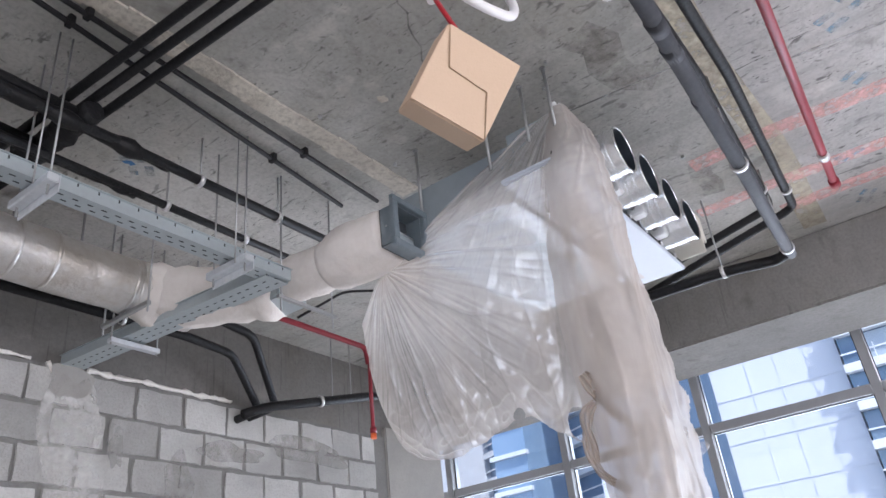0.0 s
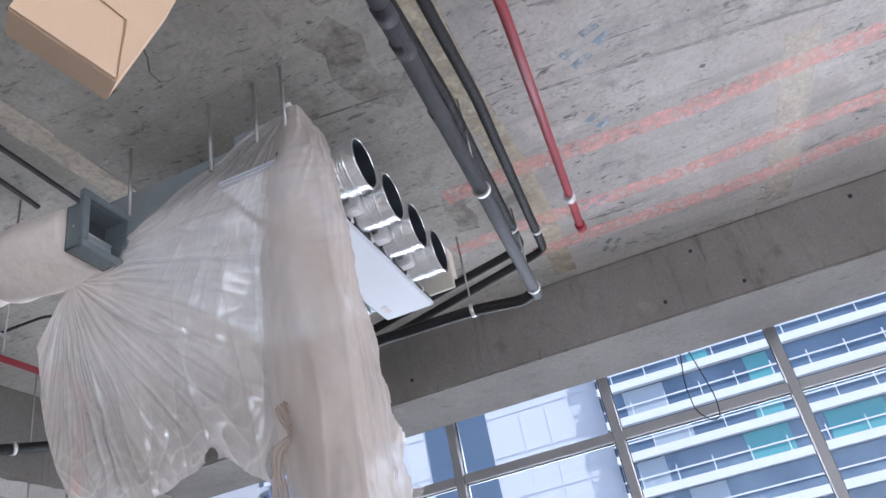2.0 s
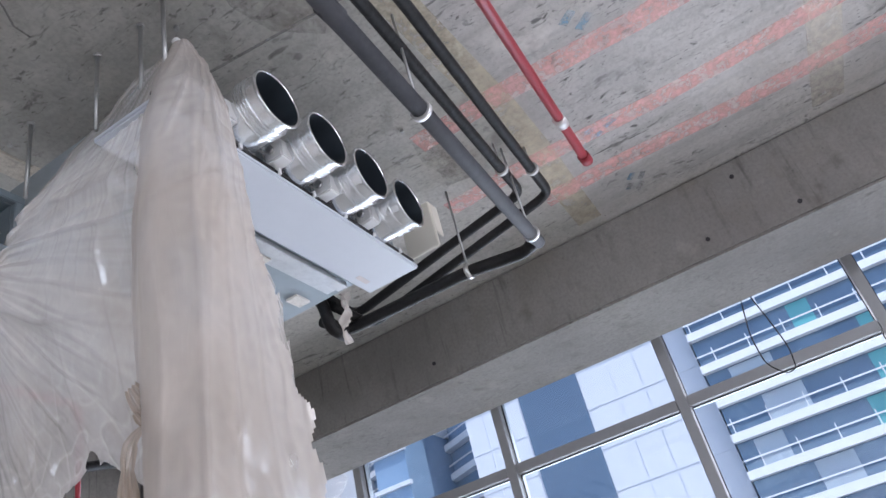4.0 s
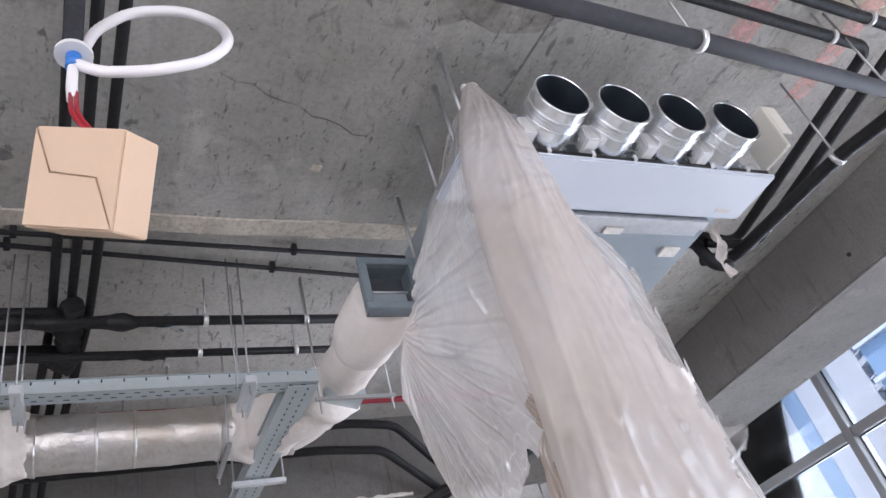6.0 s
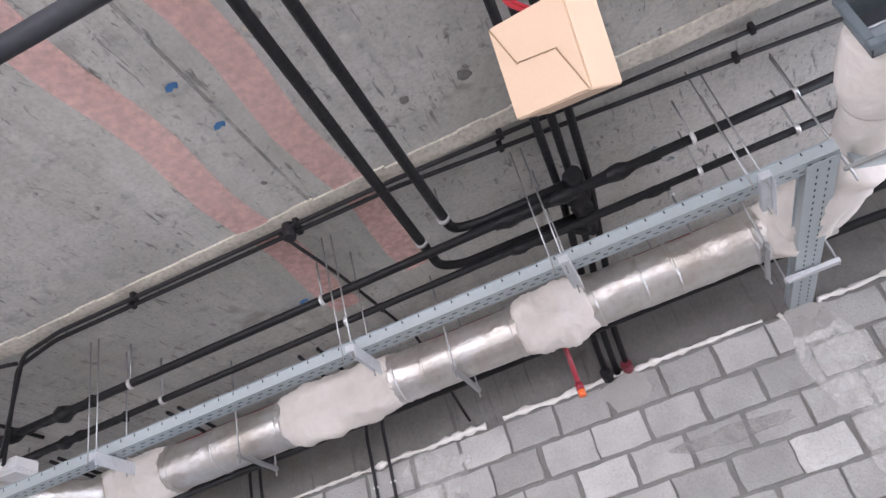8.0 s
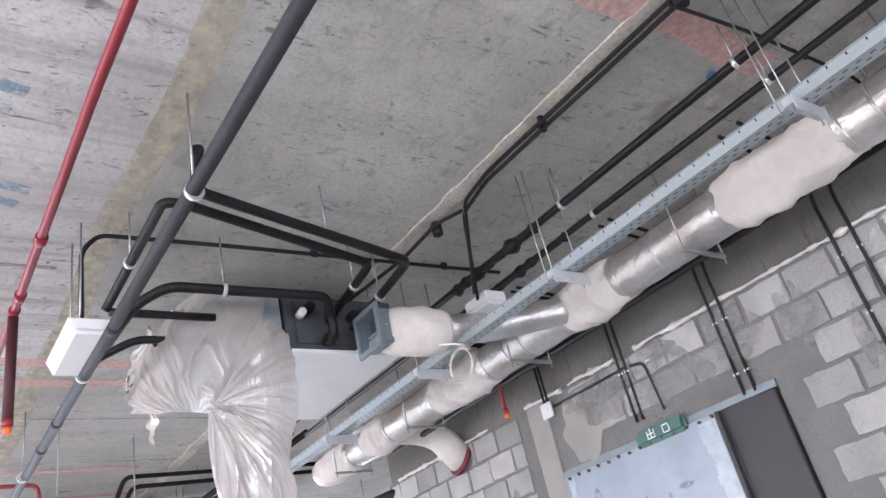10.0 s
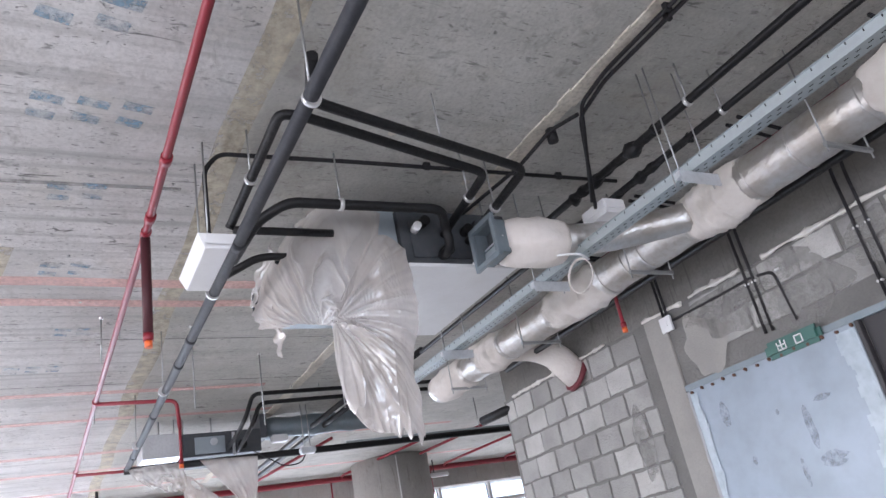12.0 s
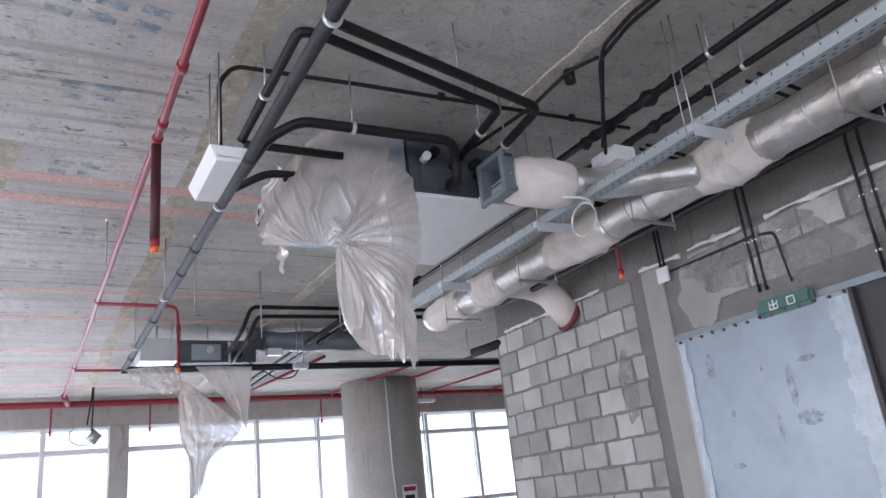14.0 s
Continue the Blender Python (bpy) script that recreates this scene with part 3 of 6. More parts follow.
for x in (-7.4, -5.9, -4.6, -4.1, -2.75, -0.36, 1.75, 1.9, 2.25):
    cy = 0.37 + 0.05 * (x - 1.6) if x > 1.6 else 0.37 - 0.00625 * (x - 1.6)
    part("coupling", tube([(x - 0.035, cy, 3.17), (x + 0.035, cy, 3.17)], 0.0328, 18), PVC, main)
pipe("drain_branch", [(3.80, 0.487, 3.158), (3.87, 0.56, 3.16), (3.83, 0.84, 3.18), (3.82, 1.54, 3.19), (3.66, 1.56, 3.2)], 0.03, RUBBER, "black lagged drain branch rising to the ceiling unit", "pipe",
     [((3.83, 0.84, 3.18), Y)], rods=[(3.83, 0.84, 3.2)])
pipe("chilled_water_pipe", [(0.95, 2.36, 3.47), (0.5, 2.36, 3.47), (0.36, 2.34, 3.48), (0.42, 0.42, 3.478), (2.5, 0.425, 3.48), (3.93, 0.51, 3.5), (3.86, 1.5, 3.27), (3.62, 1.5, 3.3)], 0.0235, RUBBER, "black rubber insulated water pipe", "pipe",
     [((0.36, 2.22, 3.478), Y), ((3.69, 0.495, 3.497), X)], rods=[(3.69, 0.495, 3.52), (0.36, 2.22, 3.5)], wobble=0.05)
pipe("chilled_water_pipe", [(0.95, 2.62, 3.45), (0.3, 2.62, 3.46), (0.19, 2.58, 3.48), (0.285, 0.31, 3.49), (2.6, 0.325, 3.5), (4.06, 0.41, 3.51), (3.93, 1.46, 3.22), (3.64, 1.48, 3.24)], 0.0235, RUBBER, "black rubber insulated water pipe", "pipe",
     [((0.2, 2.33, 3.482), Y), ((3.815, 0.393, 3.508), X)], rods=[(3.815, 0.393, 3.53)], wobble=0.05)
for y, z, r in ((2.352, 3.42, 0.022), (2.59, 3.40, 0.0185)):
    xs = (-3.2, -1.5, -0.36, 1.5, 1.95)
    pipe("long_water_pipe", [(-5.2, y, z), (-1.2, y, z), (2.35, y, z)], r, RUBBER, "long black rubber insulated pipe under the slab", "pipe", [((x, y, z), X) for x in xs], rods=[(x, y, z + 0.02) for x in xs], wobble=0.04)
    for x0, x1, k in ((0.55, 1.35, 1.5), (-2.5, -1.75, 1.4)):
        pts = line((x0, y + 0.01, z), (x1, y + 0.01, z), 26)
        lump = tagged(part("insulation_lump", tube(pts, r, 12, widths=[0.9 + k * 0.55 * abs(noise.noise((p.x * 9, y * 5, 1))) * 2.2 for p in pts], wobble=0.35), RUBBER), "rough lump of black tape round a pipe joint", "pipe insulation")
valve = tagged(part("insulation_lump", tube(line((0.97, 2.3, 3.47), (0.93, 2.72, 3.44), 14), 0.06, 12, widths=[0.7 + 0.6 * abs(noise.noise((k * 0.6, 3, 2))) for k in range(15)], wobble=0.4), RUBBER), "rough lump of black tape round a pipe valve", "pipe insulation")
for k, dx in enumerate((-0.07, 0.0, 0.075)):
    pipe("crossing_pipe", [(1.06 + dx, 0.35, 3.56), (1.0 + dx, 1.7, 3.55), (0.95 + dx, 2.5, 3.52), (0.85 + dx * 0.9, 3.24, 3.41), (0.76 + dx * 0.9, 3.62, 3.28), (0.74 + dx * 0.9, 3.86, 3.10)], 0.019, RUBBER, "black pipe crossing the slab to the block wall", "pipe", group="crossing bundle", wobble=0.05)
    if k != 1:
        sl = tagged(part("wall_sleeve", tube([(0.74 + dx * 0.9, 3.80, 3.115), (0.74 + dx * 0.9, 3.875, 3.095)], 0.034, 14), mat("dark_red_sleeve", (0.13, 0.02, 0.03), 0.5) if k else CABLE), "short sleeve where a pipe enters the wall", "pipe sleeve")
pipe("wall_side_pipe", [(-5.3, 3.4, 3.33), (2.45, 3.4, 3.38), (2.72, 3.42, 3.36), (3.25, 3.8, 3.1), (3.05, 3.84, 3.0)], 0.026, RUBBER, "black rubber insulated pipe near the block wall", "pipe", [((1.2, 3.4, 3.37), X), ((2.0, 3.4, 3.375), X)], rods=[(1.2, 3.4, 3.39), (-0.8, 3.4, 3.36)])
pipe("wall_side_pipe", [(-5.3, 3.52, 3.22), (2.3, 3.52, 3.28), (2.66, 3.54, 3.26), (3.12, 3.82, 3.06), (2.95, 3.84, 2.97)], 0.026, RUBBER, "black rubber insulated pipe near the block wall", "pipe", [((1.9, 3.52, 3.275), X)], rods=[(0.4, 3.52, 3.28)])
pipe("wall_side_pipe", [(2.95, 3.78, 2.99), (3.1, 3.72, 3.05), (4.84, 3.3, 3.42)], 0.032, RUBBER, "black rubber insulated pipe rising to the corner", "pipe", [((3.5, 3.62, 3.135), (1.7, -0.42, 0.36))], rods=[(3.6, 3.6, 3.17), (3.75, 3.56, 3.2)])
pipe("thin_cable", [(2.65, 2.95, 3.3), (3.0, 2.9, 3.56), (3.6, 2.5, 3.63)], 0.008, CABLE, "thin black cable slung under the slab", "cable")

# conduits by the slab joint
for pts, r in (([(2.42, 2.11, 3.61), (0.2, 1.99, 3.615), (-1.6, 1.97, 3.615), (-1.85, 2.0, 3.6), (-2.31, 2.32, 3.3)], 0.011), ([(2.32, 2.27, 3.61), (0.2, 2.035, 3.61), (-1.66, 2.012, 3.61), (-1.93, 2.045, 3.58), (-2.38, 2.4, 3.3)], 0.011),
               ([(-1.93, 2.04, 3.6), (-2.1, 1.97, 3.6), (-2.33, 1.88, 3.5), (-2.75, 1.72, 3.42)], 0.011), ([(-2.54, 2.8, 3.615), (-2.6, 1.0, 3.615), (-2.64, 0.31, 3.615), (-2.62, 0.23, 3.5), (-2.6, 0.23, 3.03)], 0.012), ([(-0.35, 1.98, 3.61), (-0.3, 2.5, 3.6), (-0.25, 3.3, 3.55), (-0.22, 3.86, 3.15)], 0.009)):
    c = thing("conduit", "thin black electrical conduit fixed under the slab", "conduit")
    part("tube", tube(pts, r, 8, 0.05), CABLE, c)
    for k in range(1, len(pts)):
        a, b = Vector(pts[k - 1]), Vector(pts[k])
        n = int((b - a).length / 0.75)
        for j in range(n):
            q = a.lerp(b, (j + 0.5) / n)
            part("saddle", box(q.x - 0.012, q.x + 0.012, q.y - 0.02, q.y + 0.02, q.z - 0.014, min(q.z + 0.03, TOP), 0.003), CABLE, c)
for x, y in ((-0.3, 1.995), (-2.14, 2.01)):
    tagged(part("junction_box", tube([(x, y, 3.56), (x, y, 3.652)], 0.03, 14), CABLE), "round black junction box on the slab", "junction box")
jb = thing("junction_box", "white plastic junction box beside the cable tray", "junction box")
part("body", box(-2.52, -2.3, 2.4, 2.56, 3.26, 3.33, 0.008), WHITE, jb)
part("lid", box(-2.51, -2.31, 2.41, 2.55, 3.245, 3.262, 0.005), WHITE, jb)

# ---- red sprinkler pipes ----


MAROON = mat("maroon_pipe_lagging", (0.07, 0.012, 0.018), 0.6, grain=0.4, grain_scale=40, dark=(0.03, 0.008, 0.01))


def sprinkler(x, y, z_top, z_low, lagged=0.0):
    s = thing("sprinkler_drop", "red sprinkler drop pipe with an orange cap", "sprinkler", "sprinkler drops")
    part("drop", tube([(x, y, z_low + 0.03), (x, y, z_top)], 0.014 + lagged, 12), MAROON if lagged else RED, s)
    part("socket", tube([(x, y, z_low + 0.02), (x, y, z_low + 0.06)], 0.022 + lagged * 0.4, 12), RED, s)
    part("cap", tube([(x, y, z_low - 0.015), (x, y, z_low + 0.022)], 0.02, 12), ORANGE, s, "orange protective cap")


redmain = pipe("sprinkler_main", [(-11.6, 0.02, 3.5), (-6.6, 0.03, 3.5), (-3.3, 0.05, 3.5), (-1.5, 0.04, 3.5), (2.27, 0.09, 3.5), (3.95, 0.17, 3.5)], 0.021, RED, "red painted sprinkler main hung below the slab", "pipe",
               rods=[(x, 0.08, 3.52) for x in (-9, -7.4, -5.0, -2.6, -0.6, 1.2)], sides=16)
for x, y in ((-3.3, 0.05), (-3.12, 0.05), (-6.55, 0.03), (-9.5, 0.025), (3.93, 0.168), (3.6, 0.155), (-2.55, 0.047)):
    part("fitting", tube([(x - 0.03, y, 3.5), (x + 0.03, y, 3.5)], 0.028, 16), RED if x < 3.5 else ZINC if x < 3.7 else RED, redmain)
sprinkler(-3.32, 0.05, 3.48, 2.868, 0.012)
pipe("sprinkler_branch", [(-6.55, 0.03, 3.48), (-6.5, 0.7, 3.46), (-6.5, 0.72, 3.2)], 0.018, RED, "red sprinkler branch pipe", "pipe")
sprinkler(-6.5, 0.72, 3.3, 2.86)
pipe("sprinkler_branch", [(-9.5, 0.03, 3.46), (-9.48, 1.3, 3.44)], 0.018, RED, "red sprinkler branch pipe", "pipe")
pipe("sprinkler_branch", [(-5.6, 3.3, 3.48), (3.64, 3.3, 3.47), (3.68, 3.32, 3.36)], 0.019, RED, "red sprinkler branch pipe behind the duct", "pipe", rods=[(-0.2, 3.3, 3.5), (2.2, 3.3, 3.5)])
sprinkler(3.68, 3.31, 3.45, 2.84)
sprinkler(0.56, 3.315, 3.47, 2.865)
sprinkler(-3.46, 3.38, 3.47, 2.93)
header = pipe("sprinkler_header", [(-12.7, -8.5, 3.54), (-12.7, 9.6, 3.56)], 0.05, RED, "thick red sprinkler header along the far windows", "pipe", rods=[(-12.7, y, 3.58) for y in (-2, 1.8, 4.2, 7)])
part("riser", tube([(-11.6, 0.02, 3.5), (-12.3, 0.1, 3.5), (-12.65, 0.12, 3.54)], 0.04, 12), RED, header)
for y, x1 in ((2.8, -9.4), (4.5, -10.2), (6.6, -8.6), (5.3, -9.2), (8.0, -9.0)):
    pipe("sprinkler_branch", [(-12.7, y, 3.54), (-12.6, y, 3.6), (x1, y + 0.4, 3.6)], 0.022, RED, "red sprinkler branch pipe", "pipe")
for y in (-0.1, 1.35, 4.3, 5.05, 6.3):
    sprinkler(-12.69, y, 3.52, 3.08)

# ---- cable tray ----


def tray(name, p0, p1, side, width, label):
    """A perforated tray: bottom plate, two flanges, slots along both."""
    a, b, s = Vector(p0), Vector(p1), Vector(side).normalized()
    d = (b - a).normalized()
    n = (b - a).length
    up = Vector((0, 0, 1))
    t = thing(name, label, "cable tray")

    def slab(o, e1, e2, e3):
        bm = bmesh.new()
        vs = [bm.verts.new(o + e1 * i + e2 * j + e3 * k) for i in (0, 1) for j in (0, 1) for k in (0, 1)]
        for q in ((0, 1, 3, 2), (4, 6, 7, 5), (0, 4, 5, 1), (2, 3, 7, 6), (0, 2, 6, 4), (1, 5, 7, 3)):
            bm.faces.new([vs[i] for i in q])
        return bm

    part("bottom_plate", slab(a, d * n, s * width, up * 0.002), TRAY, t)
    for off in (0.0, width):
        part("flange", slab(a + s * (off - 0.001), d * n, s * 0.002, up * 0.052), TRAY, t)
        part("lip", slab(a + s * (off - (0.012 if off == 0 else 0.0)) + up * 0.05, d * n, s * 0.012, up * 0.002), TRAY, t)
    slots, ticks = bmesh.new(), bmesh.new()
    for k in range(int(n / 0.055)):
        for row in range(2):
            o = a + d * (0.02 + k * 0.055 + (0.027 if row == 1 else 0)) + s * (width * (0.28 + 0.36 * row)) - up * 0.0012
            e = d * 0.022, s * 0.007
            slots.faces.new([slots.verts.new(o + e[0] * i + e[1] * j) for i, j in ((0, 0), (0, 1), (1, 1), (1, 0))])
    for k in range(int(n / 0.08)):
        o = a + d * (0.04 + k * 0.08) - s * 0.0024 + up * 0.034
        ticks.faces.new([ticks.verts.new(o + d * 0.006 * i + up * 0.014 * j) for i, j in ((0, 0), (1, 0), (1, 1), (0, 1))])
    for nm, bm in (("perforation", slots), ("side_perforation", ticks)):
        tagged(part(nm, bm, HOLE, t, "rows of small dark perforations"), kind="stuff")
    return t


tray("cable_tray", (-5.2, 2.265, 3.035), (1.935, 2.25, 3.035), (0, 1, 0), 0.085, "perforated galvanised cable tray hung below the slab")
tray("cable_tray", (1.935, 2.27, 3.026), (1.90, 3.86, 3.085), (-1, 0, 0), 0.13, "perforated galvanised cable tray branch running to the wall")
for x in (1.63, 0.8, -0.19, -1.57, -2.85, -4.1, -5.4):
    h = thing("tray_bracket", "galvanised angle bracket on rods carrying the cable tray", "bracket", "tray brackets")
    part("angle", box(x - 0.02, x + 0.02, 2.17, 2.43, 2.997, 3.031, 0.003), GALV, h)
    part("angle_flange", box(x + 0.02, x + 0.024, 2.17, 2.43, 2.965, 3.03), GALV, h)
    for y in (2.2, 2.4):
        part("rod", tube([(x, y, 2.96), (x, y, 3.652)], 0.004, 6), ROD, h)
    if x > -2:
        part("rod", tube([(x - 0.05, 2.2, 2.98), (x - 0.05, 2.2, 3.652)], 0.0035, 6), ROD, h)
tb = thing("tray_bracket", "galvanised angle bracket under the tray branch", "bracket", "tray brackets")
part("angle", box(1.72, 2.0, 3.3, 3.34, 3.03, 3.055, 0.003), GALV, tb)
for x in (1.73, 1.99):
    part("rod", tube([(x, 3.32, 3.02), (x, 3.32, 3.652)], 0.005, 6), ROD, tb)

# ---- foil duct ----
duct = thing("supply_duct", "long foil wrapped round air duct with white lagged joints", "duct")
DY, DZ, DR = 3.08, 3.225, 0.135


def dx(x):
    """Stations along the duct run."""
    return 0.85 + (x - 0.85) * 1.11


part("main_run", tube(line((dx(-5.2), DY, DZ), (dx(1.62), DY, DZ), 120), DR, 28, widths=[1.0 + 0.004 * math.sin(k * 1.7) for k in range(121)], wobble=0.05), FOIL, duct, smooth=True)


def lagging(x0, x1, fat=1.32):
    pts = line((x0, DY, DZ), (x1, DY, DZ), 24)
    w = [1.03 + (fat - 1.03) * min(1, 3.6 * min(k, 24 - k) / 24) * (0.8 + 0.5 * noise.noise((k * 0.55, x0 * 3, 0))) for k in range(25)]
    part("lagging", tube(pts, DR, 26, widths=w, wobble=0.17), WRAP, duct, "lumpy white insulation wrap", smooth=True)
    part("foil_tape", tube(line((x0 - 0.03, DY, DZ), (x0 + 0.02, DY, DZ), 3), DR + 0.005, 24, wobble=0.1), FOIL, duct, smooth=True)
    part("foil_tape", tube(line((x1 - 0.02, DY, DZ), (x1 + 0.03, DY, DZ), 3), DR + 0.005, 24, wobble=0.1), FOIL, duct, smooth=True)


for x0, x1, f in ((0.44, 0.80, 1.36), (-0.84, -0.22, 1.3), (-1.98, -1.55, 1.25), (-3.35, -2.75, 1.22), (1.6, 1.86, 1.22), (-4.35, -4.0, 1.2), (-5.15, -4.62, 1.15)):
    lagging(dx(x0), dx(x1), f)
for x in map(dx, (1.2, 1.05, -0.05, -1.25, 0.1, -2.35, -2.5, -3.7, 1.55)):
    part("band", tube([(x - 0.008, DY, DZ), (x + 0.008, DY, DZ)], DR + 0.004, 24), FOIL, duct)
for x in map(dx, (1.57, 0.12, -1.05, -2.4, -3.6, -4.7)):
    h = thing("duct_hanger", "steel strap hanger under the round duct", "bracket", "duct hangers")
    part("bar", box(x - 0.012, x + 0.012, DY - 0.19, DY + 0.19, DZ - DR - 0.028, DZ - DR - 0.006, 0.003), ROD, h)
    for y in (DY - 0.18, DY + 0.18):
        part("rod", tube([(x, y, DZ - DR - 0.06), (x, y, 3.652)], 0.005, 6), ROD, h)

branch = thing("duct_branch", "white lagged duct branch ending in a grey square collar", "duct")
pts = rounded([(1.86, DY, DZ), (2.03, DY - 0.05, DZ), (2.1, 2.72, 3.19), (2.11, 2.35, 3.15), (2.115, 1.85, 3.145)], 0.15, 6)
part("flexible_run", tube(pts, 0.115, 22, widths=[1.15 if k < 8 else 1.0 for k in range(len(pts))], wobble=0.14), WRAP, branch, smooth=True)
part("sheet_transition", box(2.01, 2.2, 2.42, 2.6, 3.045, 3.23, 0.006), TRAY, branch, "square grey sheet metal section")
pts = line((2.115, 2.16, 3.14), (2.115, 1.79, 3.145), 16)
part("lagging", tube(pts, 0.128, 24, widths=[0.85 + 0.3 * math.sin(math.pi * (0.12 + 0.8 * k / 16)) for k in range(17)], wobble=0.12), WRAP, branch, "bulging cream insulation wrap", smooth=True)
pts = line((1.82, DY - 0.02, DZ - 0.01), (2.09, 2.5, 3.12), 10)
part("lagging", tube(pts, 0.14, 20, widths=[1.0 + 0.2 * noise.noise((k * 0.8, 1, 7)) for k in range(11)], wobble=0.2), WRAP, branch, "lumpy white insulation wrap", smooth=True)
for y, xa, xb in ((2.33, 1.93, 2.3), ):
    part("support_bar", box(xa, xb, y - 0.009, y + 0.009, 2.98, 2.995), ROD, branch)
    for x in (xa + 0.02, xb - 0.02):
        part("rod", tube([(x, y, 2.92), (x, y, 3.652)], 0.005, 6), ROD, branch)


def square_collar(parent, x0, x1, z0, z1, y, deep=0.09):
    """An open square sheet collar facing south: flange ring, deep sleeve, dark inside."""
    f = 0.032
    for q in ((x0, x1, z0, z0 + f), (x0, x1, z1 - f, z1), (x0, x0 + f, z0 + f, z1 - f), (x1 - f, x1, z0 + f, z1 - f)):
        part("flange", box(q[0], q[1], y - 0.012, y + 0.012, q[2], q[3], 0.003), COLLAR, parent)
    i = 0.03
    for q in ((x0 + i, x1 - i, z0 + i, z0 + i + 0.003), (x0 + i, x1 - i, z1 - i - 0.003, z1 - i), (x0 + i, x0 + i + 0.003, z0 + i, z1 - i), (x1 - i - 0.003, x1 - i, z0 + i, z1 - i)):
        part("sleeve", box(q[0], q[1], y + 0.012, y + deep, q[2], q[3]), COLLAR, parent)
    part("damper_blade", box(x0 + i, x1 - i, y + deep, y + deep + 0.004, z0 + i, z1 - i), DARKBOX, parent)
    part("damper_plate", box(x0 + 0.045, x1 - 0.05, y + deep - 0.05, y + deep - 0.03, z0 + 0.035, z0 + 0.105, 0.003), SHEET, parent)
    part("damper_shaft", tube([(x0 + i, y + deep - 0.03, (z0 + z1) / 2), (x1 - i, y + deep - 0.03, (z0 + z1) / 2)], 0.006, 8), GALV, parent)


square_collar(branch, 1.99, 2.235, 3.015, 3.262, 1.69)

branch2 = thing("duct_branch", "white lagged duct branch ending in a grey square collar", "duct")
pts = rounded([(-2.2, DY, DZ), (-2.35, 2.85, 3.2), (-2.48, 2.5, 3.16), (-2.55, 1.9, 3.15)], 0.15, 6)
part("flexible_run", tube(pts, 0.115, 22, widths=[0.78] * len(pts), wobble=0.12), FOIL, branch2, smooth=True)
pts = line((-2.53, 2.2, 3.14), (-2.58, 1.82, 3.15), 16)
part("lagging", tube(pts, 0.13, 24, widths=[0.85 + 0.28 * math.sin(math.pi * (0.12 + 0.8 * k / 16)) for k in range(17)], wobble=0.12), WRAP, branch2, "bulging white insulation wrap", smooth=True)
square_collar(branch2, -2.72, -2.46, 3.02, 3.28, 1.72)

tee = thing("duct_tee", "foil and white lagged duct tee turning into the wall", "duct")
part("elbow_run", tube([(-5.15, DY, DZ + 0.05), (-5.1, 3.3, 3.38), (-4.8, 3.64, 3.27), (-4.72, 3.88, 2.95)], 0.13, 20, 0.2, wobble=0.12), WRAP, tee, smooth=True)
part("wall_ring", tube([(-4.725, 3.84, 2.98), (-4.72, 3.875, 2.96)], 0.155, 24), mat("dark_red_ring", (0.16, 0.03, 0.04), 0.6), tee, "dark red ring at the wall opening")

# ---- ceiling units ----


def hose_cuff(parent, at, radius, length, tilt):
    """A round galvanised spigot with beads, an actuator box and a loop of wire."""
    x, y, z = at
    d = Vector((0, -1, tilt)).normalized()
    base, mouth = Vector(at), Vector(at) + d * length
    sp = part("spigot", tube([base, mouth], radius, 32, caps=False), SPIGOT, parent, "round galvanised spigot", smooth=True)
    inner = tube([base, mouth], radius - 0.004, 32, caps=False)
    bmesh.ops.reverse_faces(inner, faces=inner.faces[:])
    part("lining", inner, SPIGOT_SHADE, sp)
    part("damper", tube([base + d * length * 0.35, base + d * (length * 0.35 + 0.004)], radius - 0.005, 24), SPIGOT_SHADE, sp)
    side, up = Vector((1, 0, 0)), Vector((1, 0, 0)).cross(d)
    for f, r in ((0.2, 0.004), (0.66, 0.005), (0.71, 0.003), (0.76, 0.003), (0.81, 0.005), (0.99, 0.006)):
        c = base + d * length * f
        hoop = [c + (side * math.cos(a) + up * math.sin(a)) * (radius + 0.002) for a in np.linspace(0, 2 * math.pi, 33)]
        part("bead", tube(hoop, r, 6, 0, caps=False), SPIGOT, sp, smooth=True)
    c = base + d * length * 0.42
    ax = c.x - radius
    part("actuator", box(ax - 0.03, ax + 0.03, c.y - 0.045, c.y + 0.03, c.z - 0.085, c.z - 0.005, 0.006), WHITE, sp, "small grey actuator box")
    part("actuator_cap", tube([(ax - 0.028, c.y, c.z - 0.04), (ax - 0.042, c.y, c.z - 0.04)], 0.016, 10), SPIGOT, sp)
    w = [(ax - 0.02, c.y + 0.03, c.z - 0.03), (ax - 0.05, c.y + 0.06, c.z - 0.0), (ax - 0.06, c.y + 0.05, c.z - 0.06), (ax - 0.02, c.y + 0.08, c.z - 0.1), (ax + 0.03, c.y + 0.09, c.z - 0.11)]
    part("wire", tube(w, 0.004, 6, 0.03), WHITE, sp, "white wire loop")


unit = thing("ceiling_unit", "suspended air unit with four round spigots, half wrapped in plastic", "air conditioner")
part("plenum", box(2.27, 3.56, 1.05, 1.235, 3.19, 3.48, 0.004), SHEET, unit)
part("bottom_panel", box(2.15, 3.585, 0.968, 1.235, 3.164, 3.186, 0.006), PANEL, unit, "white coated bottom panel")
part("foam_edge", tube([(2.15, 0.98, 3.196), (3.56, 0.98, 3.196)], 0.011, 8), RUBBER, unit)
part("casing", box(2.3, 3.5, 1.25, 1.88, 3.19, 3.45, 0.004), SHEET, unit)
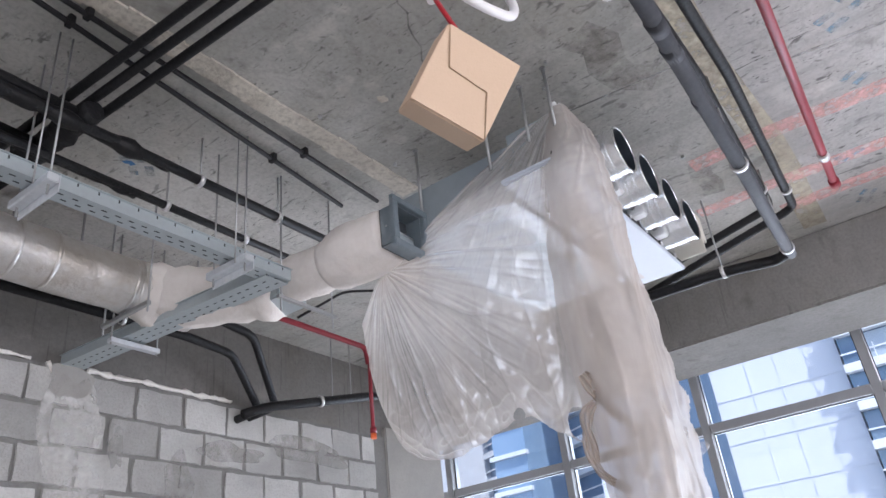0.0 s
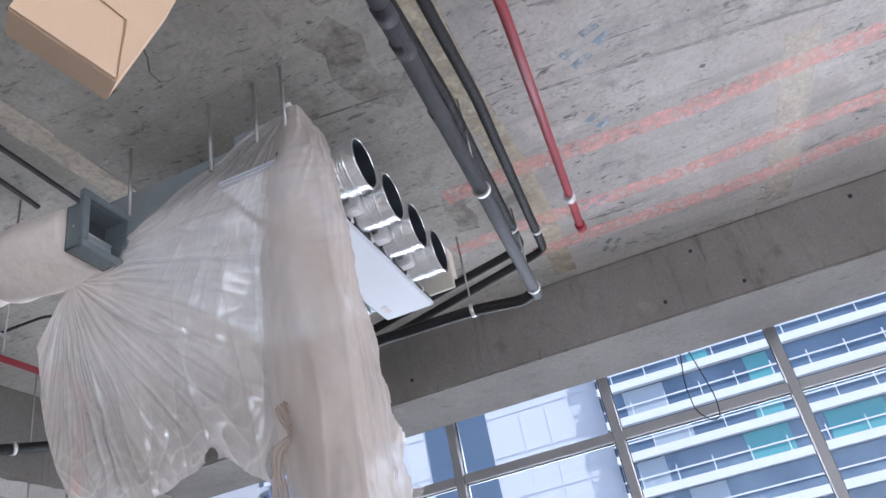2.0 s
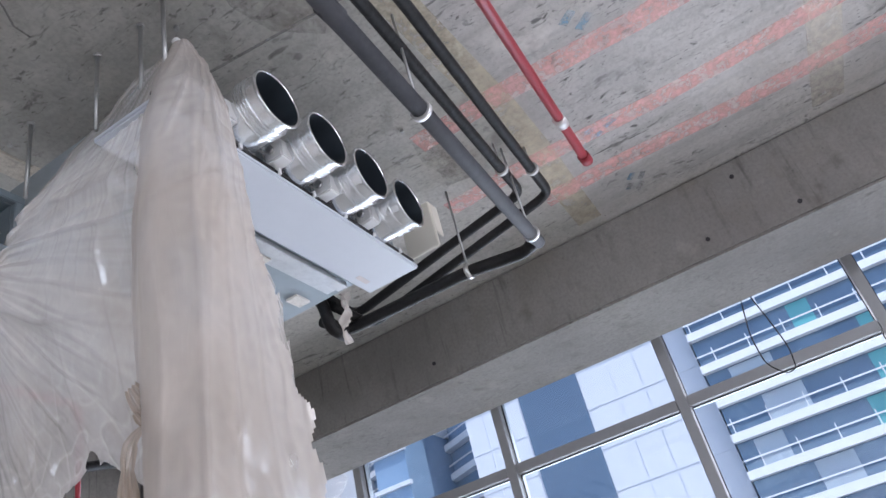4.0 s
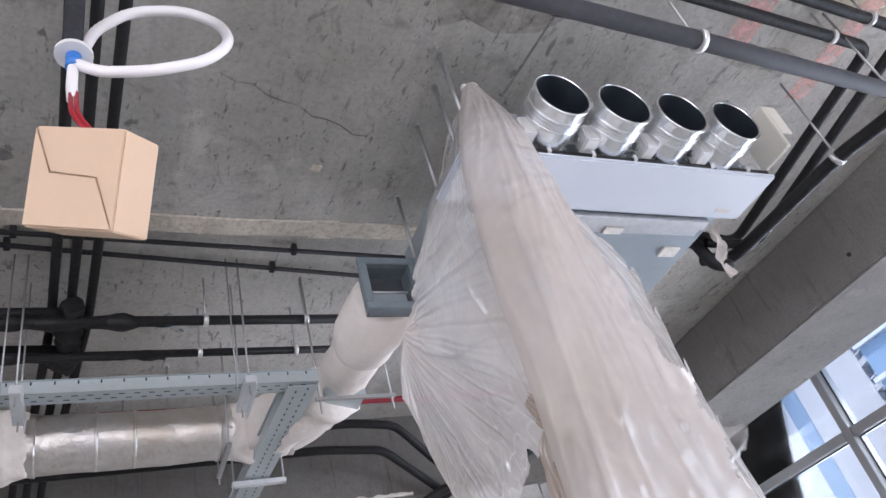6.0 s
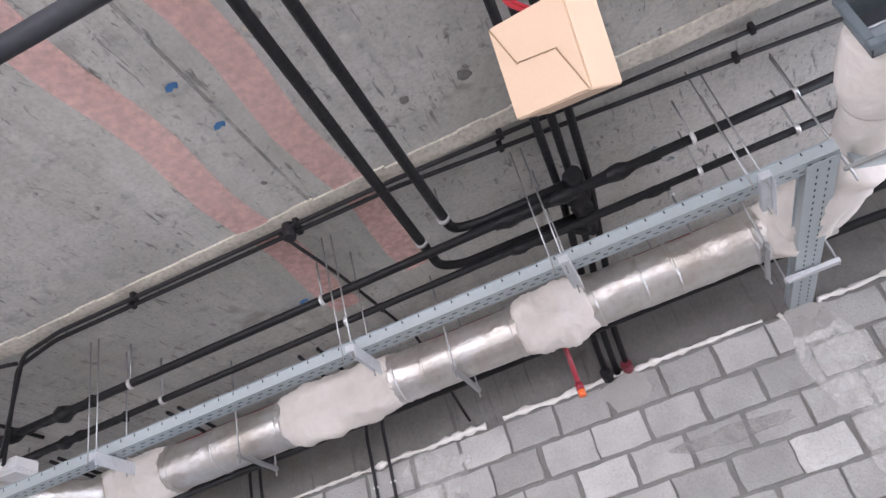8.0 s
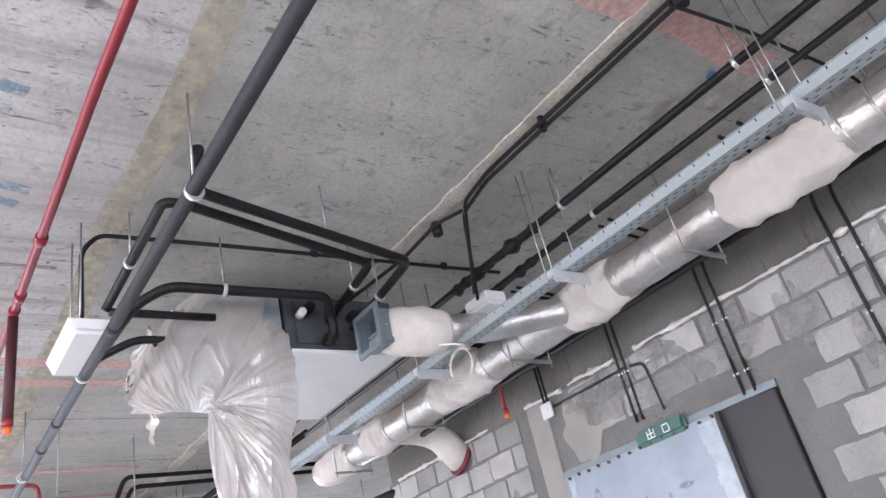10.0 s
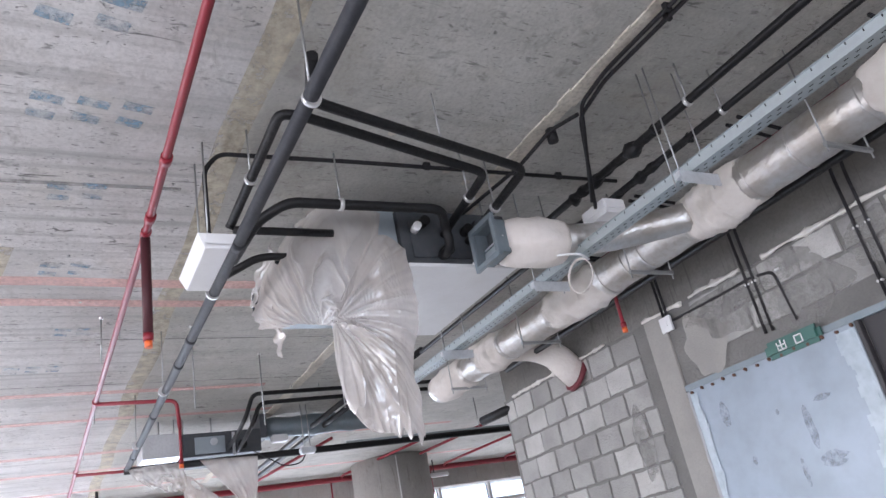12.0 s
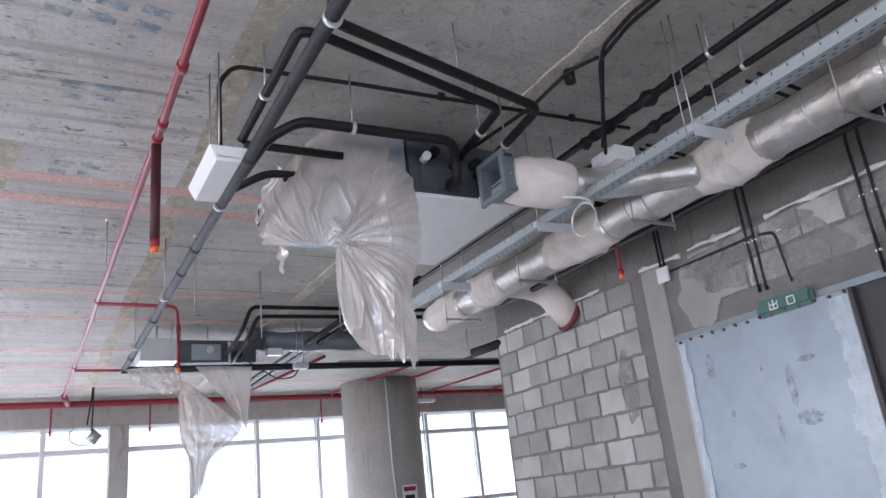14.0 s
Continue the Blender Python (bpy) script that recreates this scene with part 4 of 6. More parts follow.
part("rail", box(2.3, 3.45, 1.26, 1.31, 3.16, 3.188, 0.003), GALV, unit)
part("rail_flange", box(2.3, 3.45, 1.315, 1.37, 3.176, 3.187, 0.002), GALV, unit)
part("end_cap", box(3.50, 3.60, 1.02, 1.2, 3.2, 3.3, 0.02), GALV, unit)
part("control_bracket", box(3.575, 3.595, 0.84, 1.0, 3.22, 3.46, 0.004), mat("cream_plate", (0.66, 0.64, 0.57), 0.5), unit, "cream control plate")
part("control_flange", box(3.595, 3.66, 0.84, 0.85, 3.3, 3.46, 0.003), bpy.data.materials["cream_plate"], unit)
part("label_mark", box(3.42, 3.5, 1.17, 1.195, 3.1625, 3.1638), mat("pale_print", (0.56, 0.53, 0.54), 0.6), unit, "small printed maker label")
for k in range(4):
    hose_cuff(unit, (2.51 + 0.265 * k, 1.07, 3.305 - 0.006 * k), 0.104, 0.265, 0.01)
for k in range(7):
    part("tape", box(2.3 + k * 0.19, 2.312 + k * 0.19, 0.963, 1.01, 3.186, 3.21), WHITE, unit)
for x, y in ((2.186, 0.96), (2.218, 1.10), (2.21, 1.3), (3.62, 0.98), (3.55, 1.7), (2.26, 1.72)):
    part("hanger_rod", tube([(x, y, 3.3), (x, y, 3.652)], 0.0075, 8), ROD, unit, "zinc hanger rod")
    part("anchor", tube([(x, y, 3.638), (x, y, 3.652)], 0.014, 8), ROD, unit)
part("tag", box(3.35, 3.44, 1.46, 1.52, 3.178, 3.1895), FOAM, unit, "torn paper tag")
part("tag", box(2.95, 3.04, 1.33, 1.37, 3.168, 3.1755), FOAM, unit, "torn paper tag")
part("drain_elbow", tube([(3.4, 1.52, 3.28), (3.62, 1.52, 3.28), (3.66, 1.52, 3.14), (3.74, 1.5, 3.12)], 0.03, 12, 0.05), RUBBER, unit)

unit2 = thing("ceiling_unit", "suspended air unit with a white underside wrapped in plastic", "air conditioner")
part("casing", box(-4.02, -2.88, 1.36, 2.1, 3.16, 3.5, 0.004), DARKBOX, unit2)
part("bottom_panel", box(-4.03, -2.87, 1.38, 2.11, 3.135, 3.157, 0.004), WHITE, unit2, "white underside panel")
part("plenum", box(-4.02, -2.9, 0.98, 1.35, 3.2, 3.5, 0.004), SHEET, unit2)
for k in range(9):
    part("screw", tube([(-2.95 - 0.11 * k, 1.42, 3.128), (-2.95 - 0.11 * k, 1.42, 3.136)], 0.008, 8), DARKBOX, unit2)
part("valve_box", box(-2.875, -2.8, 1.84, 2.06, 3.2, 3.42, 0.005), DARKBOX, unit2, "dark control box")
part("service_panel", box(-2.876, -2.866, 1.42, 1.8, 3.19, 3.46, 0.003), DARKBOX, unit2, "grey service panel")
part("valve_ring", tube([(-2.8, 1.93, 3.25), (-2.785, 1.93, 3.25)], 0.04, 18), RUBBER, unit2)
part("white_cap", tube([(-2.87, 1.45, 3.36), (-2.78, 1.43, 3.35)], 0.025, 12), WHITE, unit2)
for y, z, r in ((1.62, 3.22, 0.035), (1.5, 3.4, 0.03), (1.78, 3.36, 0.03)):
    part("pipe_stub", tube([(-2.9, y, z), (-2.8, y, z)], r, 14), RUBBER, unit2)
for x in (-3.1, -3.4, -3.7, -3.95):
    hose_cuff(unit2, (x, 1.02, 3.37), 0.105, 0.22, -0.1)
for x, y in ((-2.95, 1.05), (-2.95, 2.0), (-3.95, 1.05), (-3.95, 2.0)):
    part("hanger_rod", tube([(x, y, 3.4), (x, y, 3.652)], 0.007, 8), ROD, unit2, "zinc hanger rod")

unit3 = thing("ceiling_unit", "grey suspended air unit far down the storey", "air conditioner")
part("end_box", box(-8.4, -7.9, 0.57, 0.96, 3.24, 3.49, 0.005), GALV, unit3)
part("casing", box(-8.6, -7.9, 0.98, 1.82, 3.22, 3.47, 0.005), DARKBOX, unit3)
part("flange", box(-8.3, -7.9, 1.825, 1.9, 3.36, 3.63, 0.003), DARKBOX, unit3)
part("white_filter", box(-7.99, -7.88, 1.95, 2.13, 3.3, 3.38, 0.01), WHITE, unit3, "white plastic cover")
part("outlet_duct", tube(line((-8.1, 1.9, 3.5), (-8.0, 3.4, 3.5), 10), 0.12, 18, widths=[1.0 + 0.1 * math.sin(k * 2) for k in range(11)], wobble=0.1), COLLAR, unit3, smooth=True)
part("access_cover", box(-7.897, -7.88, 1.1, 1.42, 3.24, 3.42, 0.003), SHEET, unit3, "dull grey access cover")
part("pipe_flange", tube([(-7.9, 1.3, 3.36), (-7.86, 1.3, 3.36)], 0.04, 14), GALV, unit3)
part("pipe_flange", tube([(-7.9, 1.6, 3.3), (-7.84, 1.6, 3.3)], 0.05, 14), RUBBER, unit3)
part("seam", box(-7.898, -7.885, 1.5, 1.53, 3.2, 3.45), GALV, unit3)
for y in (0.75, 1.0, 1.3, 1.75):
    part("hanger_rod", tube([(-8.0, y, 3.4), (-8.0, y, 3.652)], 0.008, 6), ROD, unit3, "zinc hanger rod")
pipe("cross_pipe", [(-8.0, 0.4, 3.16), (-7.9, 2.5, 3.165), (-7.75, 5.6, 3.17)], 0.038, RUBBER, "black lagged pipe crossing the storey", "pipe", rods=[(-7.95, y, 3.18) for y in (0.9, 2.4, 3.6, 4.7)])
pipe("cross_pipe", [(-7.88, 1.45, 3.27), (-7.2, 1.42, 3.3), (-6.9, 1.42, 3.36), (-6.87, 1.5, 3.58), (-6.8, 3.5, 3.58)], 0.022, RUBBER, "black lagged pipe rising from the far unit", "pipe", rods=[(-6.85, 1.9, 3.6), (-6.83, 2.6, 3.6)])
pipe("cross_pipe", [(-7.88, 1.56, 3.24), (-7.2, 1.5, 3.26), (-6.95, 1.5, 3.3), (-6.9, 1.57, 3.49), (-6.8, 3.5, 3.5)], 0.022, RUBBER, "black lagged pipe rising from the far unit", "pipe", rods=[(-6.87, 2.2, 3.51)])
pipe("thin_cable", [(-7.85, 1.7, 3.22), (-7.7, 2.0, 2.98), (-7.7, 2.2, 3.0), (-7.7, 2.28, 3.15)], 0.007, CABLE, "thin black cable looping from a box", "cable")
jb = thing("junction_box", "small grey junction box on a hanger rod", "junction box")
part("body", box(-7.74, -7.64, 2.19, 2.36, 3.1, 3.16, 0.008), GALV, jb)
part("cover", box(-7.73, -7.65, 2.2, 2.35, 3.09, 3.0985, 0.004), WHITE, jb)
for y in (2.24, 2.31):
    part("rod", tube([(-7.69, y, 3.16), (-7.69, y, 3.652)], 0.006, 6), ROD, jb)
for y in (2.45, 2.6):
    pipe("long_water_pipe", [(-11.5, y, 3.5), (-5.2, y, 3.42)], 0.03, RUBBER, "long black rubber insulated pipe under the slab", "pipe")
tray("cable_tray", (-8.3, 2.9, 3.22), (-8.3, 6.0, 3.25), (1, 0, 0), 0.2, "perforated galvanised cable tray crossing the storey")
pipe("wall_end_pipe", [(-6.3, 3.75, 2.97), (-5.75, 3.98, 3.02)], 0.05, RUBBER, "stub of black lagged pipe at the end of the wall", "pipe")
pipe("wall_end_pipe", [(-11.8, 0.35, 3.1), (-11.75, 0.4, 3.5), (-11.7, 0.4, 3.64)], 0.012, CABLE, "black cable drop with a coil", "cable")

# pipes at the second unit
pipe("chilled_water_pipe", [(-2.9, 0.40, 3.34), (-2.88, 0.41, 3.36), (-1.93, 0.40, 3.37), (-1.93, 0.5, 3.37), (-2.21, 1.56, 3.36), (-2.88, 1.64, 3.34)], 0.023, RUBBER, "black rubber insulated water pipe", "pipe", [((-2.45, 0.405, 3.365), X), ((-2.45, 1.59, 3.353), X)], rods=[(-2.45, 0.405, 3.38), (-2.45, 1.59, 3.38)], wobble=0.04)
pipe("chilled_water_pipe", [(-1.55, 0.42, 3.37), (-1.82, 0.50, 3.37), (-2.14, 1.76, 3.36), (-2.88, 1.8, 3.30)], 0.0245, RUBBER, "black rubber insulated water pipe", "pipe", [((-2.5, 1.78, 3.33), X)], rods=[(-2.5, 1.78, 3.35), (-2.0, 1.2, 3.39)], wobble=0.04)
pipe("drain_branch", [(-3.0, 0.43, 3.2), (-2.75, 0.5, 3.3), (-2.6, 0.62, 3.34), (-2.57, 1.48, 3.34), (-2.7, 1.56, 3.3), (-2.72, 1.58, 3.18), (-2.86, 1.6, 3.2)], 0.027, RUBBER, "black lagged drain branch from the second unit", "pipe", [((-2.59, 0.9, 3.34), Y)], rods=[(-2.59, 0.9, 3.36)])
pipe("chilled_water_pipe", [(-2.9, 0.42, 3.33), (-2.87, 0.95, 3.32)], 0.022, RUBBER, "black rubber insulated water pipe", "pipe")
pipe("chilled_water_pipe", [(-3.25, 0.40, 3.2), (-3.1, 0.6, 3.28), (-3.05, 0.95, 3.26)], 0.022, RUBBER, "black rubber insulated water pipe", "pipe")
pipe("thin_cable", [(-2.75, 1.72, 3.1), (-2.6, 1.9, 3.06), (-2.4, 2.2, 3.01), (-2.45, 2.3, 3.0)], 0.007, WHITE, "thin white cable lying to the tray", "cable")
coil = thing("cable_coil", "coil of thin white cable hung on the cable tray", "cable coil")
for k in range(3):
    part("turn", tube([(-2.46 + 0.105 * math.cos(a) + 0.008 * k, 2.22 - 0.01 * k, 2.895 + 0.095 * math.sin(a)) for a in np.linspace(0, 2 * math.pi, 28)], 0.0025, 6, 0), WRAP, coil)

lamp = thing("batten_light", "white unlit batten luminaire hung under a conduit", "light fixture")
shell = box(-2.91, -2.42, 0.14, 0.31, 2.985, 3.055)
for v in shell.verts:
    if v.co.z < 3.02:
        v.co.y = 0.225 + (v.co.y - 0.225) * 0.62
        v.co.x = -2.665 + (v.co.x + 2.665) * 0.95
bmesh.ops.bevel(shell, geom=shell.edges[:], offset=0.003, segments=1, affect="EDGES")
part("body", shell, WHITE, lamp)
part("end_cap", box(-2.418, -2.41, 0.17, 0.28, 3.0, 3.047, 0.003), WHITE, lamp)
part("end_cap", box(-2.92, -2.912, 0.17, 0.28, 3.0, 3.047, 0.003), WHITE, lamp)
for x in (-2.6, -2.8):
    part("rod", tube([(x, 0.225, 3.05), (x, 0.225, 3.652)], 0.005, 6), ROD, lamp)
far_lamp = thing("batten_light", "white unlit batten luminaire by the far windows", "light fixture")
part("body", box(-12.4, -12.3, 5.9, 6.5, 3.33, 3.4, 0.02), WHITE, far_lamp)
part("rod", tube([(-12.35, 6.2, 3.4), (-12.35, 6.2, 3.652)], 0.01, 6), CABLE, far_lamp)

# ---- plastic film over the units ----


def lerp_path(path, v):
    """A place along a list of places, at v from 0 to 1."""
    s = v * (len(path) - 1)
    i = min(int(s), len(path) - 2)
    a, b, c, d = (Vector(path[max(0, min(len(path) - 1, i + k))]) for k in (-1, 0, 1, 2))
    t = s - i
    return 0.5 * (2 * b + (c - a) * t + (2 * a - 5 * b + 4 * c - d) * t * t + (3 * b - a - 3 * c + d) * t ** 3)


def drape(columns, folds, depth, normal, seed, crease=0.02, crisp=0.006):
    """A sheet through hanging lines, with a few long soft folds running down it."""
    n = Vector(normal).normalized()

    def fn(u, v):
        p = lerp_path([lerp_path(c, v) for c in columns], u)
        w = u + 0.05 * noise.noise((u * 2 + seed, v * 1.2, 0))
        amp = depth * (0.25 + 0.9 * v)
        pleat = (1 - abs(math.sin(w * folds * 3.14 + 1.2 * noise.noise((seed, v * 0.9, u))))) ** 1.6
        small = (1 - abs(math.sin(w * folds * 8.2 + 2.0 * noise.noise((seed + 4, v * 1.4, u * 2))))) ** 2.5
        crumple = abs(noise.noise((u * 6 + seed, v * 4, 4.0)))
        creased = crisp * (abs(noise.noise(p * 8.0)) + 0.55 * abs(noise.noise(p * 19.0)))
        return p + n * (creased + amp * 0.75 * pleat + amp * 0.25 * small + crease * crumple * (0.5 + 2.5 * max(0.0, v - 0.5)) + crease * 0.8 * max(0.0, v - 0.55) * abs(noise.noise((u * 13 + seed, v * 11, 9.0))) * 3)

    return fn


def gathered(fn, knot, e1, e2, push, sets, reach=1.5, near=0.3):
    """Straight creases that fan out from a knot; sets holds (count, depth, sharpness)."""
    k, e1, e2, push = Vector(knot), Vector(e1), Vector(e2), Vector(push).normalized()

    def g(u, v):
        p = fn(u, v)
        off = p - k
        a, r = math.atan2(off.dot(e2), off.dot(e1)), off.length
        fade = min(1, r / near) * max(0.12, 1 - r / reach)
        lift = 0.0
        for c, (count, deep, sharp) in enumerate(sets):
            broken = 0.12 + 1.7 * abs(noise.noise((a * count * 0.45, r * 2.2, c * 7.0)))
            lift += deep * broken * (1 - abs(math.sin(a * count + 1.7 * noise.noise((a * 4, r * 2.0, c * 5.0)) + 0.6 * noise.noise((a * 11, r * 3.5, c * 3.0))))) ** sharp
        return p + push * lift * fade

    return g


film = thing("plastic_cover", "torn cloudy plastic sheet draped over the ceiling unit", "plastic sheet")
lobe_cols = [
    [(2.24, 1.95, 3.08), (2.25, 2.06, 2.95), (2.29, 2.12, 2.75), (2.33, 2.10, 2.5), (2.36, 2.02, 2.30), (2.38, 1.97, 2.24)],
    [(2.24, 1.90, 3.10), (2.22, 1.93, 2.95), (2.26, 1.95, 2.72), (2.32, 1.92, 2.45), (2.35, 1.88, 2.26), (2.37, 1.86, 2.18)],
    [(2.24, 1.75, 3.16), (2.2, 1.74, 2.98), (2.22, 1.73, 2.75), (2.28, 1.70, 2.48), (2.33, 1.68, 2.27), (2.35, 1.67, 2.17)],
    [(2.24, 1.52, 3.26), (2.18, 1.52, 3.03), (2.19, 1.53, 2.78), (2.25, 1.52, 2.52), (2.31, 1.52, 2.32), (2.33, 1.51, 2.20)],
    [(2.24, 1.28, 3.36), (2.17, 1.29, 3.08), (2.17, 1.33, 2.82), (2.23, 1.36, 2.58), (2.29, 1.36, 2.36), (2.32, 1.36, 2.22)],
    [(2.24, 1.08, 3.44), (2.17, 1.08, 3.12), (2.17, 1.13, 2.88), (2.23, 1.17, 2.66), (2.29, 1.18, 2.3), (2.32, 1.2, 2.08)],
    [(2.26, 0.98, 3.465), (2.19, 0.96, 3.15), (2.19, 0.98, 2.9), (2.24, 1.02, 2.68), (2.3, 1.04, 2.3), (2.33, 1.06, 2.02)],
]


lobe = drape(lobe_cols, 2, 0.02, (-1, -0.2, 0), 2.0, 0.022, 0.004)
lobe = gathered(lobe, (2.235, 1.955, 3.075), (0, -1, 0), (0, 0, 1), (-1, 0, 0), ((4.6, 0.05, 1.6), (13, 0.02, 1.8), (31, 0.009, 2.0), (67, 0.003, 2.0)), 1.3)
lobe = gathered(lobe, (2.26, 0.97, 3.49), (0, 1, 0), (0, 0, -1), (-1, -0.2, 0), ((9, 0.02, 1.8), (23, 0.012, 2.2), (47, 0.005, 2.2)), 1.2, 0.2)
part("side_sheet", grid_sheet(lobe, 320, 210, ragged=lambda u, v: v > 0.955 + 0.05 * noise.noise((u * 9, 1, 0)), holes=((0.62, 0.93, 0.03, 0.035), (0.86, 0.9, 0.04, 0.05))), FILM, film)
strip_cols = [
    [(2.24, 1.0, 3.47), (2.19, 1.07, 3.22), (2.18, 1.1, 2.95), (2.18, 1.12, 2.65), (2.19, 1.12, 2.35), (2.2, 1.1, 2.05), (2.2, 1.08, 1.72)],
    [(2.235, 0.97, 3.475), (2.15, 0.96, 3.2), (2.11, 0.95, 2.92), (2.08, 0.95, 2.6), (2.07, 0.94, 2.3), (2.05, 0.93, 2.0), (2.03, 0.93, 1.72)],
    [(2.25, 0.95, 3.48), (2.2, 0.87, 3.2), (2.15, 0.84, 2.9), (2.11, 0.83, 2.6), (2.09, 0.82, 2.3), (2.07, 0.82, 2.0), (2.05, 0.82, 1.72)],
    [(2.27, 0.94, 3.48), (2.28, 0.86, 3.2), (2.25, 0.82, 2.9), (2.23, 0.81, 2.6), (2.22, 0.8, 2.3), (2.22, 0.8, 2.0), (2.23, 0.8, 1.74)],
    [(2.28, 0.95, 3.475), (2.325, 0.88, 3.22), (2.33, 0.85, 2.95), (2.33, 0.84, 2.65), (2.35, 0.83, 2.35), (2.38, 0.83, 2.05), (2.41, 0.83, 1.76)],
    [(2.29, 0.96, 3.47), (2.345, 0.93, 3.24), (2.37, 0.9, 3.0), (2.40, 0.88, 2.7), (2.46, 0.86, 2.4), (2.54, 0.86, 2.1), (2.62, 0.86, 1.8)],
]
front = gathered(drape(strip_cols, 2, 0.035, (-0.4, -1, 0), 9.0, 0.012, 0.006), (2.26, 0.95, 3.52), (1, 0, 0), (0, 0, -1), (-0.4, -1, 0), ((5, 0.05, 1.3), (13, 0.03, 1.6), (31, 0.012, 2.0)), 2.8, 0.35)
front = gathered(front, (2.75, 0.95, 3.1), (-1, 0, 0), (0, 0, -1), (-0.4, -1, 0), ((9, 0.016, 1.6), (25, 0.009, 2.0)), 1.5, 0.3)
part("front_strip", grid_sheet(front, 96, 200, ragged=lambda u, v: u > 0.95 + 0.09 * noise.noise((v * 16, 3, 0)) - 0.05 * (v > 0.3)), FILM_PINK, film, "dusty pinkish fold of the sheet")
back_cols = [
    [(2.30, 0.97, 3.46), (2.29, 0.99, 3.2), (2.3, 1.0, 2.95), (2.32, 1.0, 2.6), (2.34, 0.98, 2.3), (2.38, 0.96, 2.0), (2.42, 0.95, 1.75)],
    [(2.35, 1.02, 3.2), (2.40, 1.02, 3.12), (2.47, 1.0, 2.95), (2.53, 0.98, 2.66), (2.54, 0.96, 2.35), (2.58, 0.94, 2.07), (2.62, 0.93, 1.8)],
    [(2.45, 1.3, 3.17), (2.5, 1.2, 3.12), (2.61, 1.12, 2.97), (2.69, 1.06, 2.78), (2.68, 1.02, 2.5), (2.67, 1.0, 2.2), (2.68, 0.99, 1.92)],
]


def saw(v, n, seed):
    """Torn teeth along an edge."""
    s = (v * n + seed) % 1.0
    return s * (0.5 + abs(noise.noise((math.floor(v * n + seed) * 3.7, seed, 0))))


inner = gathered(drape(back_cols, 2, 0.025, (-0.5, -1, 0), 21.0, 0.012, 0.008), (2.3, 0.97, 3.3), (1, 0, 0), (0, 0, -1), (-0.4, -1, 0), ((9, 0.035, 1.5), (21, 0.018, 1.8), (43, 0.008, 2.2)), 2.2, 0.4)
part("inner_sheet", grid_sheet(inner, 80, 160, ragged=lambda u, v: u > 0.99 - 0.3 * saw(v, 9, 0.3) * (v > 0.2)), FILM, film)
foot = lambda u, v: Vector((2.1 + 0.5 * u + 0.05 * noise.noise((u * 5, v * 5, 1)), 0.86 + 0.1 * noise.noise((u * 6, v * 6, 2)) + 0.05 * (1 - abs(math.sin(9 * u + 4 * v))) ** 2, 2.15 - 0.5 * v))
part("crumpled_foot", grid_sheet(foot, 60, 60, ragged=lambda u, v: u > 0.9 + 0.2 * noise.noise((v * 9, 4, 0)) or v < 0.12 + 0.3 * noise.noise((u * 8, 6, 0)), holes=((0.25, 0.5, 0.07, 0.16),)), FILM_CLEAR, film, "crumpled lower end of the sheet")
STAINED = film_material("brown_stained_polythene", (0.42, 0.36, 0.31), 0.12, 0.25, 0.1, 0.12)


def ribbon(points, width, seed, label):
    """A twisted band of bunched film."""
    def fn(u, v):
        p, q = lerp_path(points, u), lerp_path(points, min(1.0, u + 0.02))
        d = (q - p).normalized() if (q - p).length > 1e-6 else Vector((0, 0, -1))
        side = d.cross(Vector((-1, -0.3, 0))).normalized()
        turn = 2.2 * noise.noise((u * 2.5, seed, 0)) + 1.0 * u
        w = width * (0.55 + 0.8 * abs(noise.noise((u * 4, seed, 5))))
        return p + (side * math.cos(turn) + d.cross(side) * math.sin(turn)) * (v - 0.5) * w + Vector((-1, -0.5, 0)) * 0.012 * (1 - abs(math.sin(v * 9 + 3 * u)))
    part("bunched_fold", grid_sheet(fn, 60, 12), STAINED, film, label)


ribbon([(2.11, 1.03, 2.27), (2.12, 0.995, 2.184), (2.12, 1.048, 2.134), (2.12, 1.056, 2.034), (2.12, 1.036, 1.942), (2.12, 0.948, 1.865)], 0.055, 3.0, "brown stained twisted fold")
ribbon([(2.1, 1.0, 2.2), (2.12, 0.983, 2.169), (2.11, 0.937, 2.108), (2.1, 0.888, 2.054), (2.1, 0.863, 1.971), (2.1, 0.9, 1.87)], 0.045, 8.0, "brown stained twisted fold")
part("tie", tube([(2.245, 0.975, 3.50), (2.26, 0.965, 3.47), (2.285, 0.96, 3.50)], 0.014, 8, 0.02, wobble=0.4), WHITE, film, "twisted knot of plastic")
part("flap", grid_sheet(lambda u, v: Vector((3.52 + 0.1 * u + 0.02 * math.sin(6 * v), 1.36 + 0.05 * noise.noise((u * 3, v * 3, 2)), 3.2 - 0.26 * v + 0.05 * u)), 10, 16, ragged=lambda u, v: u > 0.9 - 0.5 * v + 0.2 * noise.noise((v * 9, 0, 1))), FILM_PINK, film, "torn strip of plastic")

film2 = thing("plastic_cover", "shiny torn plastic sheet wrapped round the second ceiling unit", "plastic sheet")
